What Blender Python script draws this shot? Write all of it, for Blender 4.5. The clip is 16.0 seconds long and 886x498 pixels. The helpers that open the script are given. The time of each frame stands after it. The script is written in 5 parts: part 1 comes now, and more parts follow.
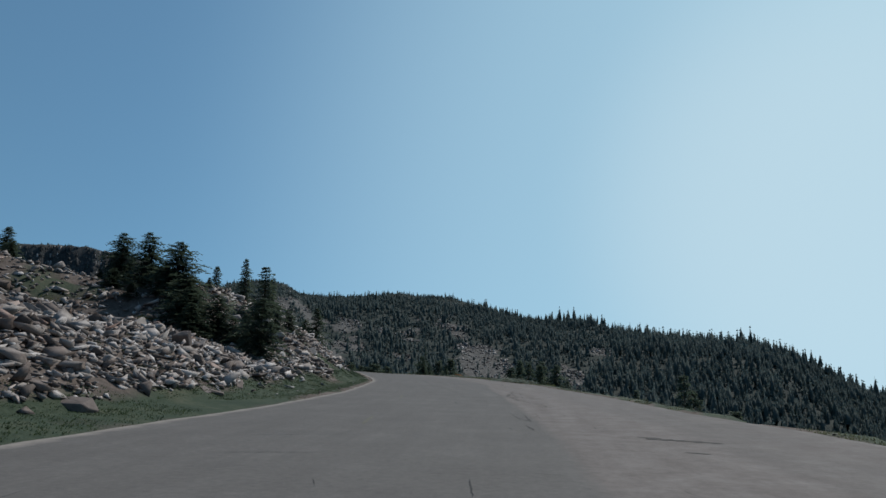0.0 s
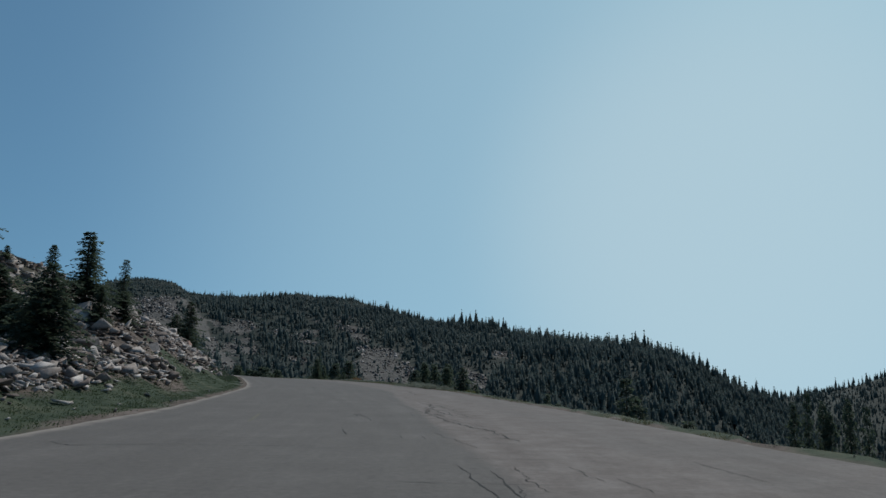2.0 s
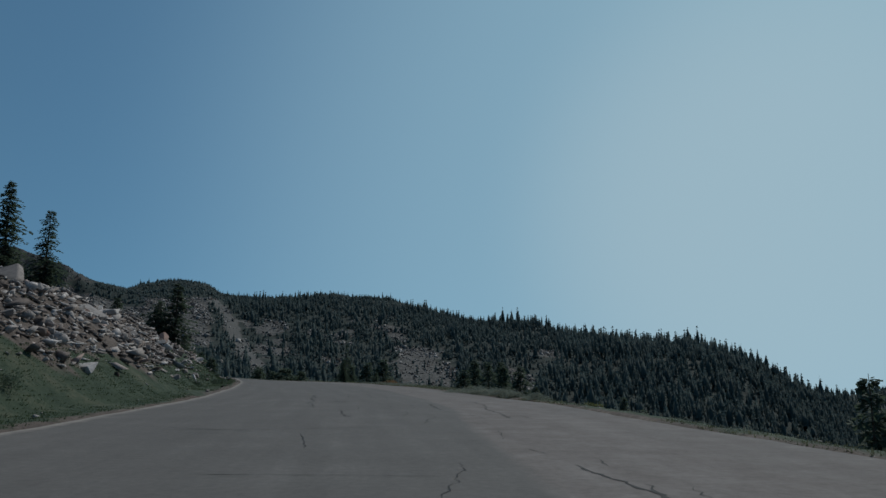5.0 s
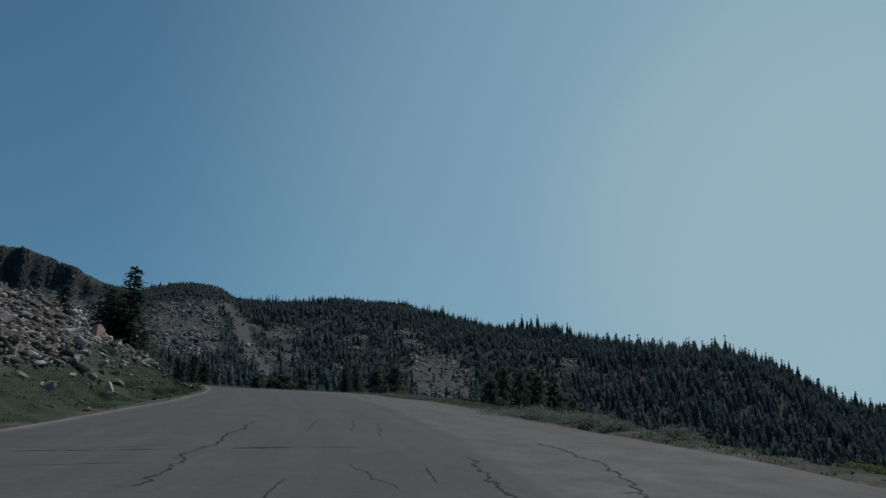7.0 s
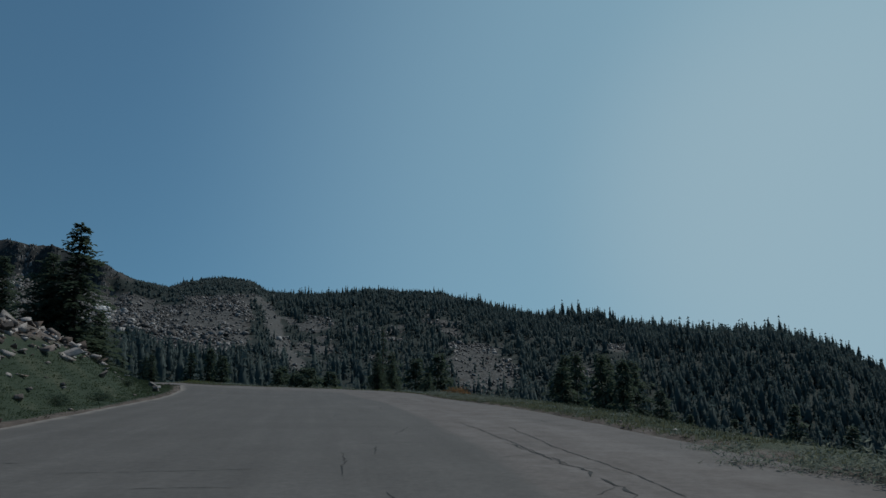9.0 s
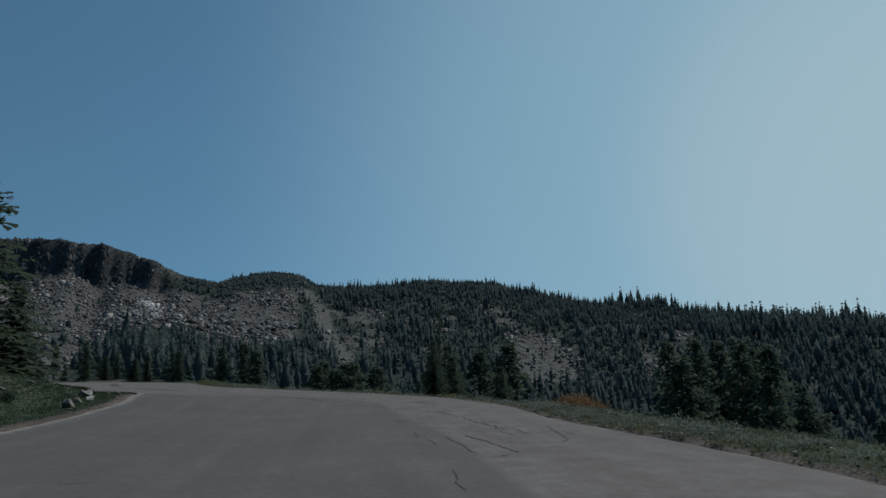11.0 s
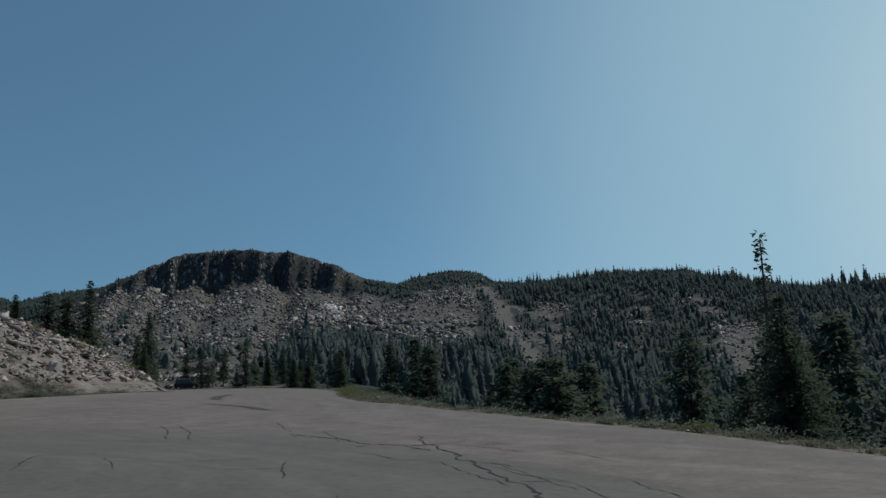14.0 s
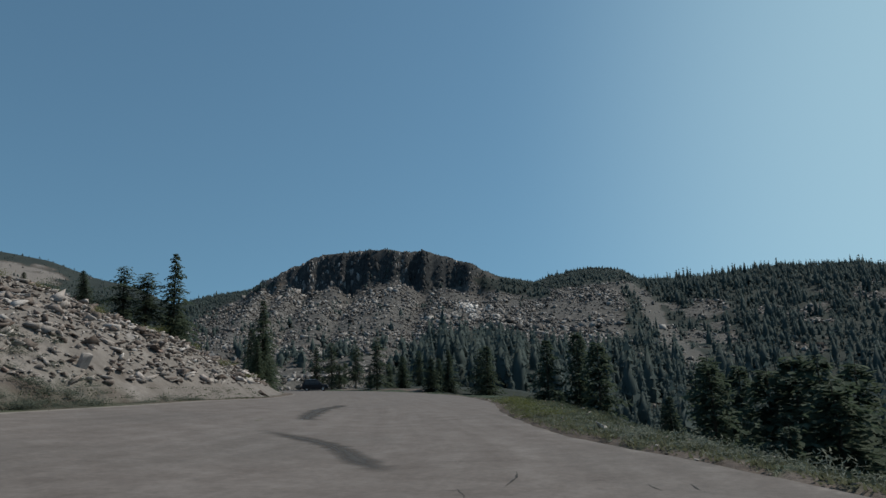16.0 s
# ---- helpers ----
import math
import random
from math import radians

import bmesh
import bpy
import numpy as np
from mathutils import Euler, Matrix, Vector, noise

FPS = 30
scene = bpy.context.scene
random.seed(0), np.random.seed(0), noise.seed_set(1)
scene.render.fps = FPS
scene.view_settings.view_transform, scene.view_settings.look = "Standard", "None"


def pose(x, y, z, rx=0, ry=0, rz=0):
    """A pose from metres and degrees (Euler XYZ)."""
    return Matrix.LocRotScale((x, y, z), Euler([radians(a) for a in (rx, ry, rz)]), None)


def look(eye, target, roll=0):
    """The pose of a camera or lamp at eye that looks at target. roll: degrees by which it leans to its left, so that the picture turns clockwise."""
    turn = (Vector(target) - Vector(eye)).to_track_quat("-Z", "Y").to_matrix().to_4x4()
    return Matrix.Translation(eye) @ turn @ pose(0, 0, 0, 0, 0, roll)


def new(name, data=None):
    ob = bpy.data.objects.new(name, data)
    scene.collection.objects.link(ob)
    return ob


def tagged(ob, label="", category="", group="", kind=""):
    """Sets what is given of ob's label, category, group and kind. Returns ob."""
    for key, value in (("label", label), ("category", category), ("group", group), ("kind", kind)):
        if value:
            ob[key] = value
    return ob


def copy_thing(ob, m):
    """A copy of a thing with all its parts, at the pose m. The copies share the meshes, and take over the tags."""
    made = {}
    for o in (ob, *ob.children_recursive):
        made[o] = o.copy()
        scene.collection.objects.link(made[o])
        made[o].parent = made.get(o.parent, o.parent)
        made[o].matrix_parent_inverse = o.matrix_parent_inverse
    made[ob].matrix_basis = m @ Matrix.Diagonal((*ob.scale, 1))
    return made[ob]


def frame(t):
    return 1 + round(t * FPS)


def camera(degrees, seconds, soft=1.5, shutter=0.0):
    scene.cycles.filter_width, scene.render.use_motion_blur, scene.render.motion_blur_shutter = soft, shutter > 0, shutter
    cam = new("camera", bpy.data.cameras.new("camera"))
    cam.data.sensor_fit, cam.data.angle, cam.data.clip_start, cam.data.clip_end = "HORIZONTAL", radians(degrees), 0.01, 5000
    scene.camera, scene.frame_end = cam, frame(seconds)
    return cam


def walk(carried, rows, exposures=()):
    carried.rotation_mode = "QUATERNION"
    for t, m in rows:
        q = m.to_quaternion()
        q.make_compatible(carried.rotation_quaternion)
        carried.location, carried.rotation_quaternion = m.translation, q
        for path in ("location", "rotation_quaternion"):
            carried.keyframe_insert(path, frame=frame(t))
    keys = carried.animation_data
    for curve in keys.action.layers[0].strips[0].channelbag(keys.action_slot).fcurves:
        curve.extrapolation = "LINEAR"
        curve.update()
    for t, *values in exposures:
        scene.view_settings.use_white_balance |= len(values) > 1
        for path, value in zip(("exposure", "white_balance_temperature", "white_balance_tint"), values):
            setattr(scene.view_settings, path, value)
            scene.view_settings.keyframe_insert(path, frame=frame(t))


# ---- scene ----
# Camera: carried in a car along a mountain road.
cam = camera(65.4, 16.0, soft=1.45)
PATH = [
    (0, (0.000, 0.000, 1.618), (-0.987, 9.808, 3.298), 1.43),
    (0.5, (-0.214, 3.278, 1.575), (-0.290, 13.127, 3.302), 1.78),
    (1, (-0.471, 6.765, 1.528), (-0.096, 16.597, 3.313), 1.78),
    (1.5, (-0.749, 10.492, 1.430), (-0.263, 20.340, 3.096), 0.96),
    (2, (-0.827, 14.138, 1.519), (-0.407, 23.973, 3.280), 1.20),
    (2.5, (-0.927, 17.898, 1.492), (-0.556, 27.736, 3.245), 0.51),
    (3, (-1.110, 21.919, 1.479), (-0.810, 31.764, 3.206), 0.00),
    (3.5, (-1.394, 26.249, 1.430), (-1.190, 36.117, 3.035), 0.25),
    (4, (-1.785, 30.916, 1.335), (-1.715, 40.777, 2.997), 0.59),
    (6.5, (-2.843, 52.181, 1.335), (-3.128, 62.005, 3.182), 0.92),
    (7, (-3.226, 57.012, 1.406), (-3.578, 66.829, 3.280), 1.25),
    (7.5, (-3.789, 61.824, 1.423), (-4.203, 71.636, 3.308), 0.77),
    (8, (-4.630, 66.570, 1.436), (-5.161, 76.370, 3.356), 0.42),
    (8.5, (-5.293, 71.512, 1.492), (-5.996, 81.311, 3.360), -0.07),
    (9, (-6.028, 76.396, 1.461), (-6.855, 86.210, 3.195), -0.08),
    (11.5, (-10.424, 97.792, 1.612), (-12.187, 107.508, 3.193), -0.99),
    (12, (-11.545, 101.448, 1.568), (-13.548, 111.133, 3.049), -1.12),
    (12.5, (-12.808, 105.352, 1.485), (-15.092, 114.982, 2.918), -2.30),
    (13, (-14.527, 109.778, 1.466), (-17.316, 119.254, 3.025), -1.97),
    (13.5, (-16.241, 113.804, 1.413), (-19.575, 123.052, 3.245), -2.72),
    (14, (-18.295, 117.718, 1.438), (-22.234, 126.754, 3.123), -2.20),
    (14.5, (-20.688, 121.532, 1.496), (-25.207, 130.288, 3.202), -1.69),
    (15, (-23.150, 125.145, 1.402), (-28.188, 133.583, 3.251), -2.19),
    (15.5, (-25.935, 128.575, 1.423), (-31.345, 136.791, 3.219), -2.00),
    (16, (-28.673, 131.891, 1.493), (-34.269, 139.988, 3.260), -1.61),
]
walk(cam, [(t, look(eye, target, roll)) for t, eye, target, roll in PATH],
     [(0, 0.16, 6500, 10), (2, -0.07, 6480, 9), (3.5, -0.26, 6380, 8), (7, -0.52, 6220, 6), (9, -0.53, 6220, 6), (12, -0.26, 6420, 8), (14, -0.06, 6680, 9), (16, 0.16, 6880, 9)])

# World: clear hazy sky, high sun to the right of the road.
SUN_TURN, SUN_RISE = 40.0, 51.0   # degrees clockwise from +y, and above the horizon
world = bpy.data.worlds.new("sky")
scene.world = world
world.use_nodes = True
wn = world.node_tree
wn.nodes.clear()
sky = wn.nodes.new("ShaderNodeTexSky")
sky.sky_type = 'NISHITA'
sky.sun_disc = False
sky.sun_elevation = radians(SUN_RISE)
sky.sun_rotation = radians(SUN_TURN)
sky.altitude = 1200
sky.air_density = 1.0
sky.dust_density = 1.6
sky.ozone_density = 0.3
bg = wn.nodes.new("ShaderNodeBackground")
bg.inputs[1].default_value = 0.108
wo = wn.nodes.new("ShaderNodeOutputWorld")
# the haze evens out the sky towards the horizon: look it up a little higher
tc = wn.nodes.new("ShaderNodeTexCoord")
lift = wn.nodes.new("ShaderNodeVectorMath")
lift.operation = 'MULTIPLY_ADD'
lift.inputs[1].default_value = (1.0, 1.0, 0.75)
lift.inputs[2].default_value = (0.0, 0.0, 0.24)
wn.links.new(tc.outputs["Generated"], lift.inputs[0])
unit = wn.nodes.new("ShaderNodeVectorMath")
unit.operation = 'NORMALIZE'
wn.links.new(lift.outputs[0], unit.inputs[0])
wn.links.new(unit.outputs[0], sky.inputs[0])
tint = wn.nodes.new("ShaderNodeMix")
tint.data_type, tint.blend_type = 'RGBA', 'MULTIPLY'
tint.inputs[0].default_value = 1.0
tint.inputs[7].default_value = (0.66, 0.95, 0.93, 1)
wn.links.new(sky.outputs[0], tint.inputs[6])
# pale haze low over the valley on the sun's side
aim = wn.nodes.new("ShaderNodeVectorMath")
aim.operation = 'DOT_PRODUCT'
wn.links.new(tc.outputs["Generated"], aim.inputs[0])
aim.inputs[1].default_value = (math.sin(radians(27)) * math.cos(radians(11)), math.cos(radians(27)) * math.cos(radians(11)), math.sin(radians(11)))
reach = wn.nodes.new("ShaderNodeMapRange")
reach.interpolation_type = 'SMOOTHERSTEP'
reach.inputs[1].default_value, reach.inputs[2].default_value = 0.52, 1.04
reach.inputs[3].default_value, reach.inputs[4].default_value = 0.0, 0.68
wn.links.new(aim.outputs["Value"], reach.inputs[0])
haze = wn.nodes.new("ShaderNodeMix")
haze.data_type = 'RGBA'
haze.inputs[7].default_value = (3.38, 5.2, 6.2, 1)
wn.links.new(reach.outputs[0], haze.inputs[0])
wn.links.new(tint.outputs[2], haze.inputs[6])
glow = wn.nodes.new("ShaderNodeMapRange")
glow.interpolation_type = 'SMOOTHERSTEP'
glow.inputs[1].default_value, glow.inputs[2].default_value = 0.90, 1.01
glow.inputs[3].default_value, glow.inputs[4].default_value = 0.0, 0.55
wn.links.new(aim.outputs["Value"], glow.inputs[0])
bank = wn.nodes.new("ShaderNodeMix")
bank.data_type = 'RGBA'
bank.inputs[7].default_value = (5.0, 6.3, 6.9, 1)
wn.links.new(glow.outputs[0], bank.inputs[0])
wn.links.new(haze.outputs[2], bank.inputs[6])
wn.links.new(bank.outputs[2], bg.inputs[0])
wn.links.new(bg.outputs[0], wo.inputs[0])
sun_data = bpy.data.lights.new("sun", 'SUN')
sun_data.energy = 2.9
sun_data.angle = radians(0.6)
sun_data.color = (1.0, 0.95, 0.88)
sun = new("sun", sun_data)
_a, _e = radians(SUN_TURN), radians(SUN_RISE)
_d = Vector((math.sin(_a) * math.cos(_e), math.cos(_a) * math.cos(_e), math.sin(_e)))
sun.matrix_world = look(_d * 200, (0, 0, 0))


# ---------------------------------------------------------------- materials
def material(name, rough=0.9):
    m = bpy.data.materials.new(name)
    m.use_nodes = True
    nt = m.node_tree
    b = nt.nodes["Principled BSDF"]
    b.inputs["Roughness"].default_value = rough
    b.inputs["Specular IOR Level"].default_value = 0.25
    return m, nt, b


def tex(nt, scale, detail=4.0, rough=0.6, coords=None):
    n = nt.nodes.new("ShaderNodeTexNoise")
    n.inputs["Scale"].default_value = scale
    n.inputs["Detail"].default_value = detail
    n.inputs["Roughness"].default_value = rough
    if coords is not None:
        nt.links.new(coords, n.inputs["Vector"])
    return n.outputs["Fac"]


def position(nt):
    return nt.nodes.new("ShaderNodeNewGeometry").outputs["Position"]


def ramp(nt, fac, stops):
    r = nt.nodes.new("ShaderNodeValToRGB")
    e = r.color_ramp.elements
    while len(e) < len(stops):
        e.new(0.5)
    for k, (p, c) in zip(e, stops):
        k.position = p
        k.color = (*c, 1) if len(c) == 3 else c
    nt.links.new(fac, r.inputs[0])
    return r.outputs[0]


def blend(nt, fac, a, b, mode='MIX'):
    n = nt.nodes.new("ShaderNodeMix")
    n.data_type = 'RGBA'
    n.blend_type = mode
    for sock, v in ((n.inputs[0], fac), (n.inputs[6], a), (n.inputs[7], b)):
        if isinstance(v, bpy.types.NodeSocket):
            nt.links.new(v, sock)
        elif isinstance(v, (int, float)):
            sock.default_value = v
        else:
            sock.default_value = (*v, 1)
    return n.outputs[2]


def maths(nt, op, a, b=None, clamp=False):
    n = nt.nodes.new("ShaderNodeMath")
    n.operation = op
    n.use_clamp = clamp
    for sock, v in zip(n.inputs, (a, b)):
        if v is None:
            continue
        if isinstance(v, bpy.types.NodeSocket):
            nt.links.new(v, sock)
        else:
            sock.default_value = v
    return n.outputs[0]


def attribute(nt, name):
    n = nt.nodes.new("ShaderNodeAttribute")
    n.attribute_name = name
    return n.outputs["Fac"]


def bump(nt, b, height, strength, distance):
    n = nt.nodes.new("ShaderNodeBump")
    n.inputs["Strength"].default_value = strength
    n.inputs["Distance"].default_value = distance
    nt.links.new(height, n.inputs["Height"])
    nt.links.new(n.outputs[0], b.inputs["Normal"])


def ground_material():
    m, nt, b = material("mountain_ground", 0.95)
    p = position(nt)
    fine, mid, big = tex(nt, 3.0, 6, 0.7, p), tex(nt, 0.35, 5, 0.6, p), tex(nt, 0.03, 4, 0.55, p)
    soil = ramp(nt, blend(nt, 0.5, fine, mid), [(0.33, (0.046, 0.036, 0.030)), (0.52, (0.105, 0.083, 0.071)), (0.7, (0.20, 0.167, 0.150))])
    grass = ramp(nt, blend(nt, 0.4, mid, fine), [(0.35, (0.021, 0.033, 0.019)), (0.5, (0.034, 0.049, 0.029)), (0.6, (0.058, 0.066, 0.041)), (0.72, (0.105, 0.092, 0.072))])
    stone = tex(nt, 0.9, 4, 0.75, p)
    scree = ramp(nt, blend(nt, 0.6, mid, stone), [(0.36, (0.036, 0.035, 0.034)), (0.5, (0.075, 0.071, 0.067)), (0.62, (0.15, 0.141, 0.133))])
    fines = ramp(nt, stone, [(0.3, (0.07, 0.067, 0.063)), (0.7, (0.12, 0.115, 0.108))])
    gravel = ramp(nt, blend(nt, 0.55, fine, mid), [(0.3, (0.095, 0.083, 0.075)), (0.5, (0.165, 0.147, 0.135)), (0.7, (0.25, 0.228, 0.212))])
    forest = ramp(nt, blend(nt, 0.5, mid, big), [(0.35, (0.018, 0.024, 0.022)), (0.55, (0.027, 0.034, 0.030)), (0.75, (0.043, 0.049, 0.044))])
    cliff = ramp(nt, mid, [(0.3, (0.022, 0.024, 0.026)), (0.55, (0.042, 0.044, 0.045)), (0.75, (0.09, 0.088, 0.085))])
    c = soil
    for name, col in (("grass", grass), ("scree", scree), ("chute", fines), ("gravel", gravel), ("forest", forest), ("cliff", cliff)):
        jag = maths(nt, 'ADD', attribute(nt, name), maths(nt, 'MULTIPLY', maths(nt, 'SUBTRACT', mid, 0.5), 1.0))
        w = maths(nt, 'MULTIPLY', maths(nt, 'SUBTRACT', jag, 0.35), 3.3, True)
        c = blend(nt, w, c, col)
    nt.links.new(c, b.inputs["Base Color"])
    bump(nt, b, blend(nt, 0.5, fine, mid), 0.7, 0.25)
    return m


def asphalt_material():
    m, nt, b = material("old_asphalt", 0.92)
    p = position(nt)
    lat, along = attribute(nt, "lat"), attribute(nt, "along")
    grain, blot, patch = tex(nt, 60.0, 3, 0.7, p), tex(nt, 1.1, 5, 0.65, p), tex(nt, 0.13, 4, 0.6, p)
    # long streaks that follow the road
    v = nt.nodes.new("ShaderNodeCombineXYZ")
    nt.links.new(maths(nt, 'MULTIPLY', lat, 1.0), v.inputs[0])
    nt.links.new(maths(nt, 'MULTIPLY', along, 0.06), v.inputs[1])
    streak = tex(nt, 1.3, 4, 0.6, v.outputs[0])
    dark = ramp(nt, blend(nt, 0.45, tex(nt, 0.5, 6, 0.7, p), streak), [(0.3, (0.086, 0.079, 0.075)), (0.52, (0.107, 0.099, 0.094)), (0.72, (0.137, 0.127, 0.121))])
    pale = ramp(nt, blend(nt, 0.35, blot, streak), [(0.3, (0.1, 0.083, 0.076)), (0.52, (0.143, 0.125, 0.117)), (0.72, (0.196, 0.176, 0.167))])
    # the pull-out beside the lanes is paler than the travelled lanes
    edge = maths(nt, 'ADD', attribute(nt, "pull"), maths(nt, 'MULTIPLY', maths(nt, 'SUBTRACT', patch, 0.5), 0.8))
    c = blend(nt, maths(nt, 'MULTIPLY', maths(nt, 'SUBTRACT', edge, 0.32), 2.6, True), dark, pale)
    c = blend(nt, maths(nt, 'MULTIPLY', maths(nt, 'SUBTRACT', grain, 0.5), 0.7, True), c, (0.27, 0.245, 0.225))
    sand = maths(nt, 'MULTIPLY', maths(nt, 'SUBTRACT', maths(nt, 'ADD', attribute(nt, "sand"), maths(nt, 'MULTIPLY', maths(nt, 'SUBTRACT', blot, 0.5), 1.2)), 0.4), 2.2, True)
    c = blend(nt, sand, c, (0.225, 0.2, 0.18))
    worn = ramp(nt, tex(nt, 7.0, 6, 0.75, p), [(0.3, (0.8, 0.8, 0.8)), (0.7, (1.16, 1.15, 1.14))])
    c = blend(nt, 1.0, c, worn, 'MULTIPLY')
    nt.links.new(c, b.inputs["Base Color"])
    bump(nt, b, blend(nt, 0.5, grain, blot), 0.35, 0.02)
    return m


def rock_material(name, tone=1.0, grey=0.0):
    m, nt, b = material(name, 0.9)
    p = position(nt)
    info = nt.nodes.new("ShaderNodeObjectInfo").outputs["Random"]
    isl = nt.nodes.new("ShaderNodeNewGeometry").outputs["Random Per Island"]
    r = maths(nt, 'FRACT', maths(nt, 'ADD', info, isl))
    hues = [(0.0, (0.085, 0.068, 0.060)), (0.3, (0.165, 0.135, 0.121)), (0.55, (0.26, 0.235, 0.219)), (0.75, (0.33, 0.298, 0.281)), (0.92, (0.43, 0.40, 0.382)), (1.0, (0.22, 0.145, 0.118))]
    base = ramp(nt, r, [(p0, tuple(tone * (q * (1 - grey) + col[1] * grey) for q in col)) for p0, col in hues])
    mott = ramp(nt, tex(nt, 3.0, 8, 0.75, p), [(0.3, (0.62, 0.6, 0.59)), (0.55, (1.0, 1.0, 1.0)), (0.75, (1.18, 1.16, 1.14))])
    c = blend(nt, 1.0, base, mott, 'MULTIPLY')
    lich = maths(nt, 'MULTIPLY', maths(nt, 'SUBTRACT', tex(nt, 1.3, 5, 0.7, p), 0.56), 5.0, True)
    c = blend(nt, maths(nt, 'MULTIPLY', lich, 0.5), c, (0.13, 0.115, 0.10))
    nt.links.new(c, b.inputs["Base Color"])
    bump(nt, b, tex(nt, 9.0, 8, 0.75, p), 0.6, 0.05)
    return m


def cliff_material():
    m, nt, b = material("dark_cliff_rock", 0.95)
    v = nt.nodes.new("ShaderNodeVectorMath")
    v.operation = 'MULTIPLY'
    v.inputs[1].default_value = (1.0, 1.0, 0.14)
    nt.links.new(position(nt), v.inputs[0])
    streak = tex(nt, 0.5, 7, 0.7, v.outputs[0])
    nt.links.new(ramp(nt, streak, [(0.34, (0.016, 0.018, 0.02)), (0.52, (0.05, 0.05, 0.05)), (0.64, (0.11, 0.104, 0.1)), (0.75, (0.2, 0.185, 0.175))]), b.inputs["Base Color"])
    bump(nt, b, streak, 0.8, 0.6)
    return m


def leaf_material(name, lo, hi, rough=0.75, single=0.6, grain=0.8):
    m, nt, b = material(name, rough)
    r = nt.nodes.new("ShaderNodeNewGeometry").outputs["Random Per Island"]
    o = nt.nodes.new("ShaderNodeObjectInfo").outputs["Random"]
    f = blend(nt, 0.35, r, o)
    f2 = blend(nt, 1 - single, f, tex(nt, grain, 4, 0.6, position(nt)))
    col = ramp(nt, f2, [(0.2, lo), (0.8, hi)])
    nt.links.new(col, b.inputs["Base Color"])
    # thin leaves let some light through
    thin, mix = nt.nodes.new("ShaderNodeBsdfTranslucent"), nt.nodes.new("ShaderNodeMixShader")
    nt.links.new(col, thin.inputs[0])
    mix.inputs[0].default_value = 0.45
    nt.links.new(b.outputs[0], mix.inputs[1])
    nt.links.new(thin.outputs[0], mix.inputs[2])
    nt.links.new(mix.outputs[0], nt.nodes["Material Output"].inputs[0])
    return m


def plain_material(name, col, rough=0.6, metal=0.0, scale=8.0, spread=0.25):
    m, nt, b = material(name, rough)
    t = tex(nt, scale, 5, 0.65, position(nt))
    nt.links.new(ramp(nt, t, [(0.3, tuple(v * (1 - spread) for v in col)), (0.7, tuple(min(1, v * (1 + spread)) for v in col))]), b.inputs["Base Color"])
    b.inputs["Metallic"].default_value = metal
    return m


def stain_material(name, col):
    """A thin dark film, see-through where the mark is worn."""
    m, nt, b = material(name, 0.9)
    b.inputs["Base Color"].default_value = (*col, 1)
    clear, mix = nt.nodes.new("ShaderNodeBsdfTransparent"), nt.nodes.new("ShaderNodeMixShader")
    worn = maths(nt, 'MULTIPLY', attribute(nt, "soft"), maths(nt, 'ADD', tex(nt, 1.5, 6, 0.7, position(nt)), 0.45), True)
    nt.links.new(worn, mix.inputs[0])
    nt.links.new(clear.outputs[0], mix.inputs[1])
    nt.links.new(b.outputs[0], mix.inputs[2])
    nt.links.new(mix.outputs[0], nt.nodes["Material Output"].inputs[0])
    return m


GROUND, ASPHALT = ground_material(), asphalt_material()
ROCK, SCREE = rock_material("granite_rock", 1.15), rock_material("grey_scree_rock", 0.8, 0.55)
WHITE_ROCK = rock_material("white_broken_rock", 1.75, 0.7)
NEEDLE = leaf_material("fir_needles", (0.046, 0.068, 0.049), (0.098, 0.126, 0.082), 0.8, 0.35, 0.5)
# distance haze put into the needle colour: paler and bluer than the near firs
NEEDLE_HAZED = leaf_material("haze_tinted_fir_needles", (0.068, 0.094, 0.093), (0.108, 0.139, 0.130), 0.85, 0.2, 0.12)
SAGE = leaf_material("sage_leaves", (0.15, 0.168, 0.138), (0.27, 0.285, 0.23), 0.9, 0.35, 1.5)
DARK_SAGE = leaf_material("dull_sage_leaves", (0.075, 0.09, 0.072), (0.15, 0.165, 0.128), 0.9, 0.35, 1.0)
YELLOW = leaf_material("yellow_green_leaves", (0.08, 0.102, 0.035), (0.17, 0.175, 0.07))
RUST = leaf_material("rusty_leaves", (0.16, 0.09, 0.04), (0.30, 0.17, 0.08))
GRASS = leaf_material("mountain_grass", (0.050, 0.074, 0.040), (0.088, 0.114, 0.062), 0.85, 0.3, 0.4)
DRY = leaf_material("dry_grass", (0.076, 0.086, 0.052), (0.155, 0.158, 0.10), 0.85, 0.3, 0.35)
CLIFF = cliff_material()
BARK = plain_material("conifer_bark", (0.10, 0.075, 0.058), 0.95, 0, 6.0, 0.5)
CRACK = plain_material("crack_sealant", (0.034, 0.032, 0.031), 0.85, 0, 4.0, 0.35)


# ---------------------------------------------------------------- the lie of the land
def lattice(ix, iy, seed):
    h = (ix.astype(np.int64) * 374761393 + iy.astype(np.int64) * 668265263 + seed * 974634777) & 0x7FFFFFFF
    h = ((h ^ (h >> 13)) * 1274126177) & 0x7FFFFFFF
    return ((h ^ (h >> 16)) & 0xFFFF) / 65535.0


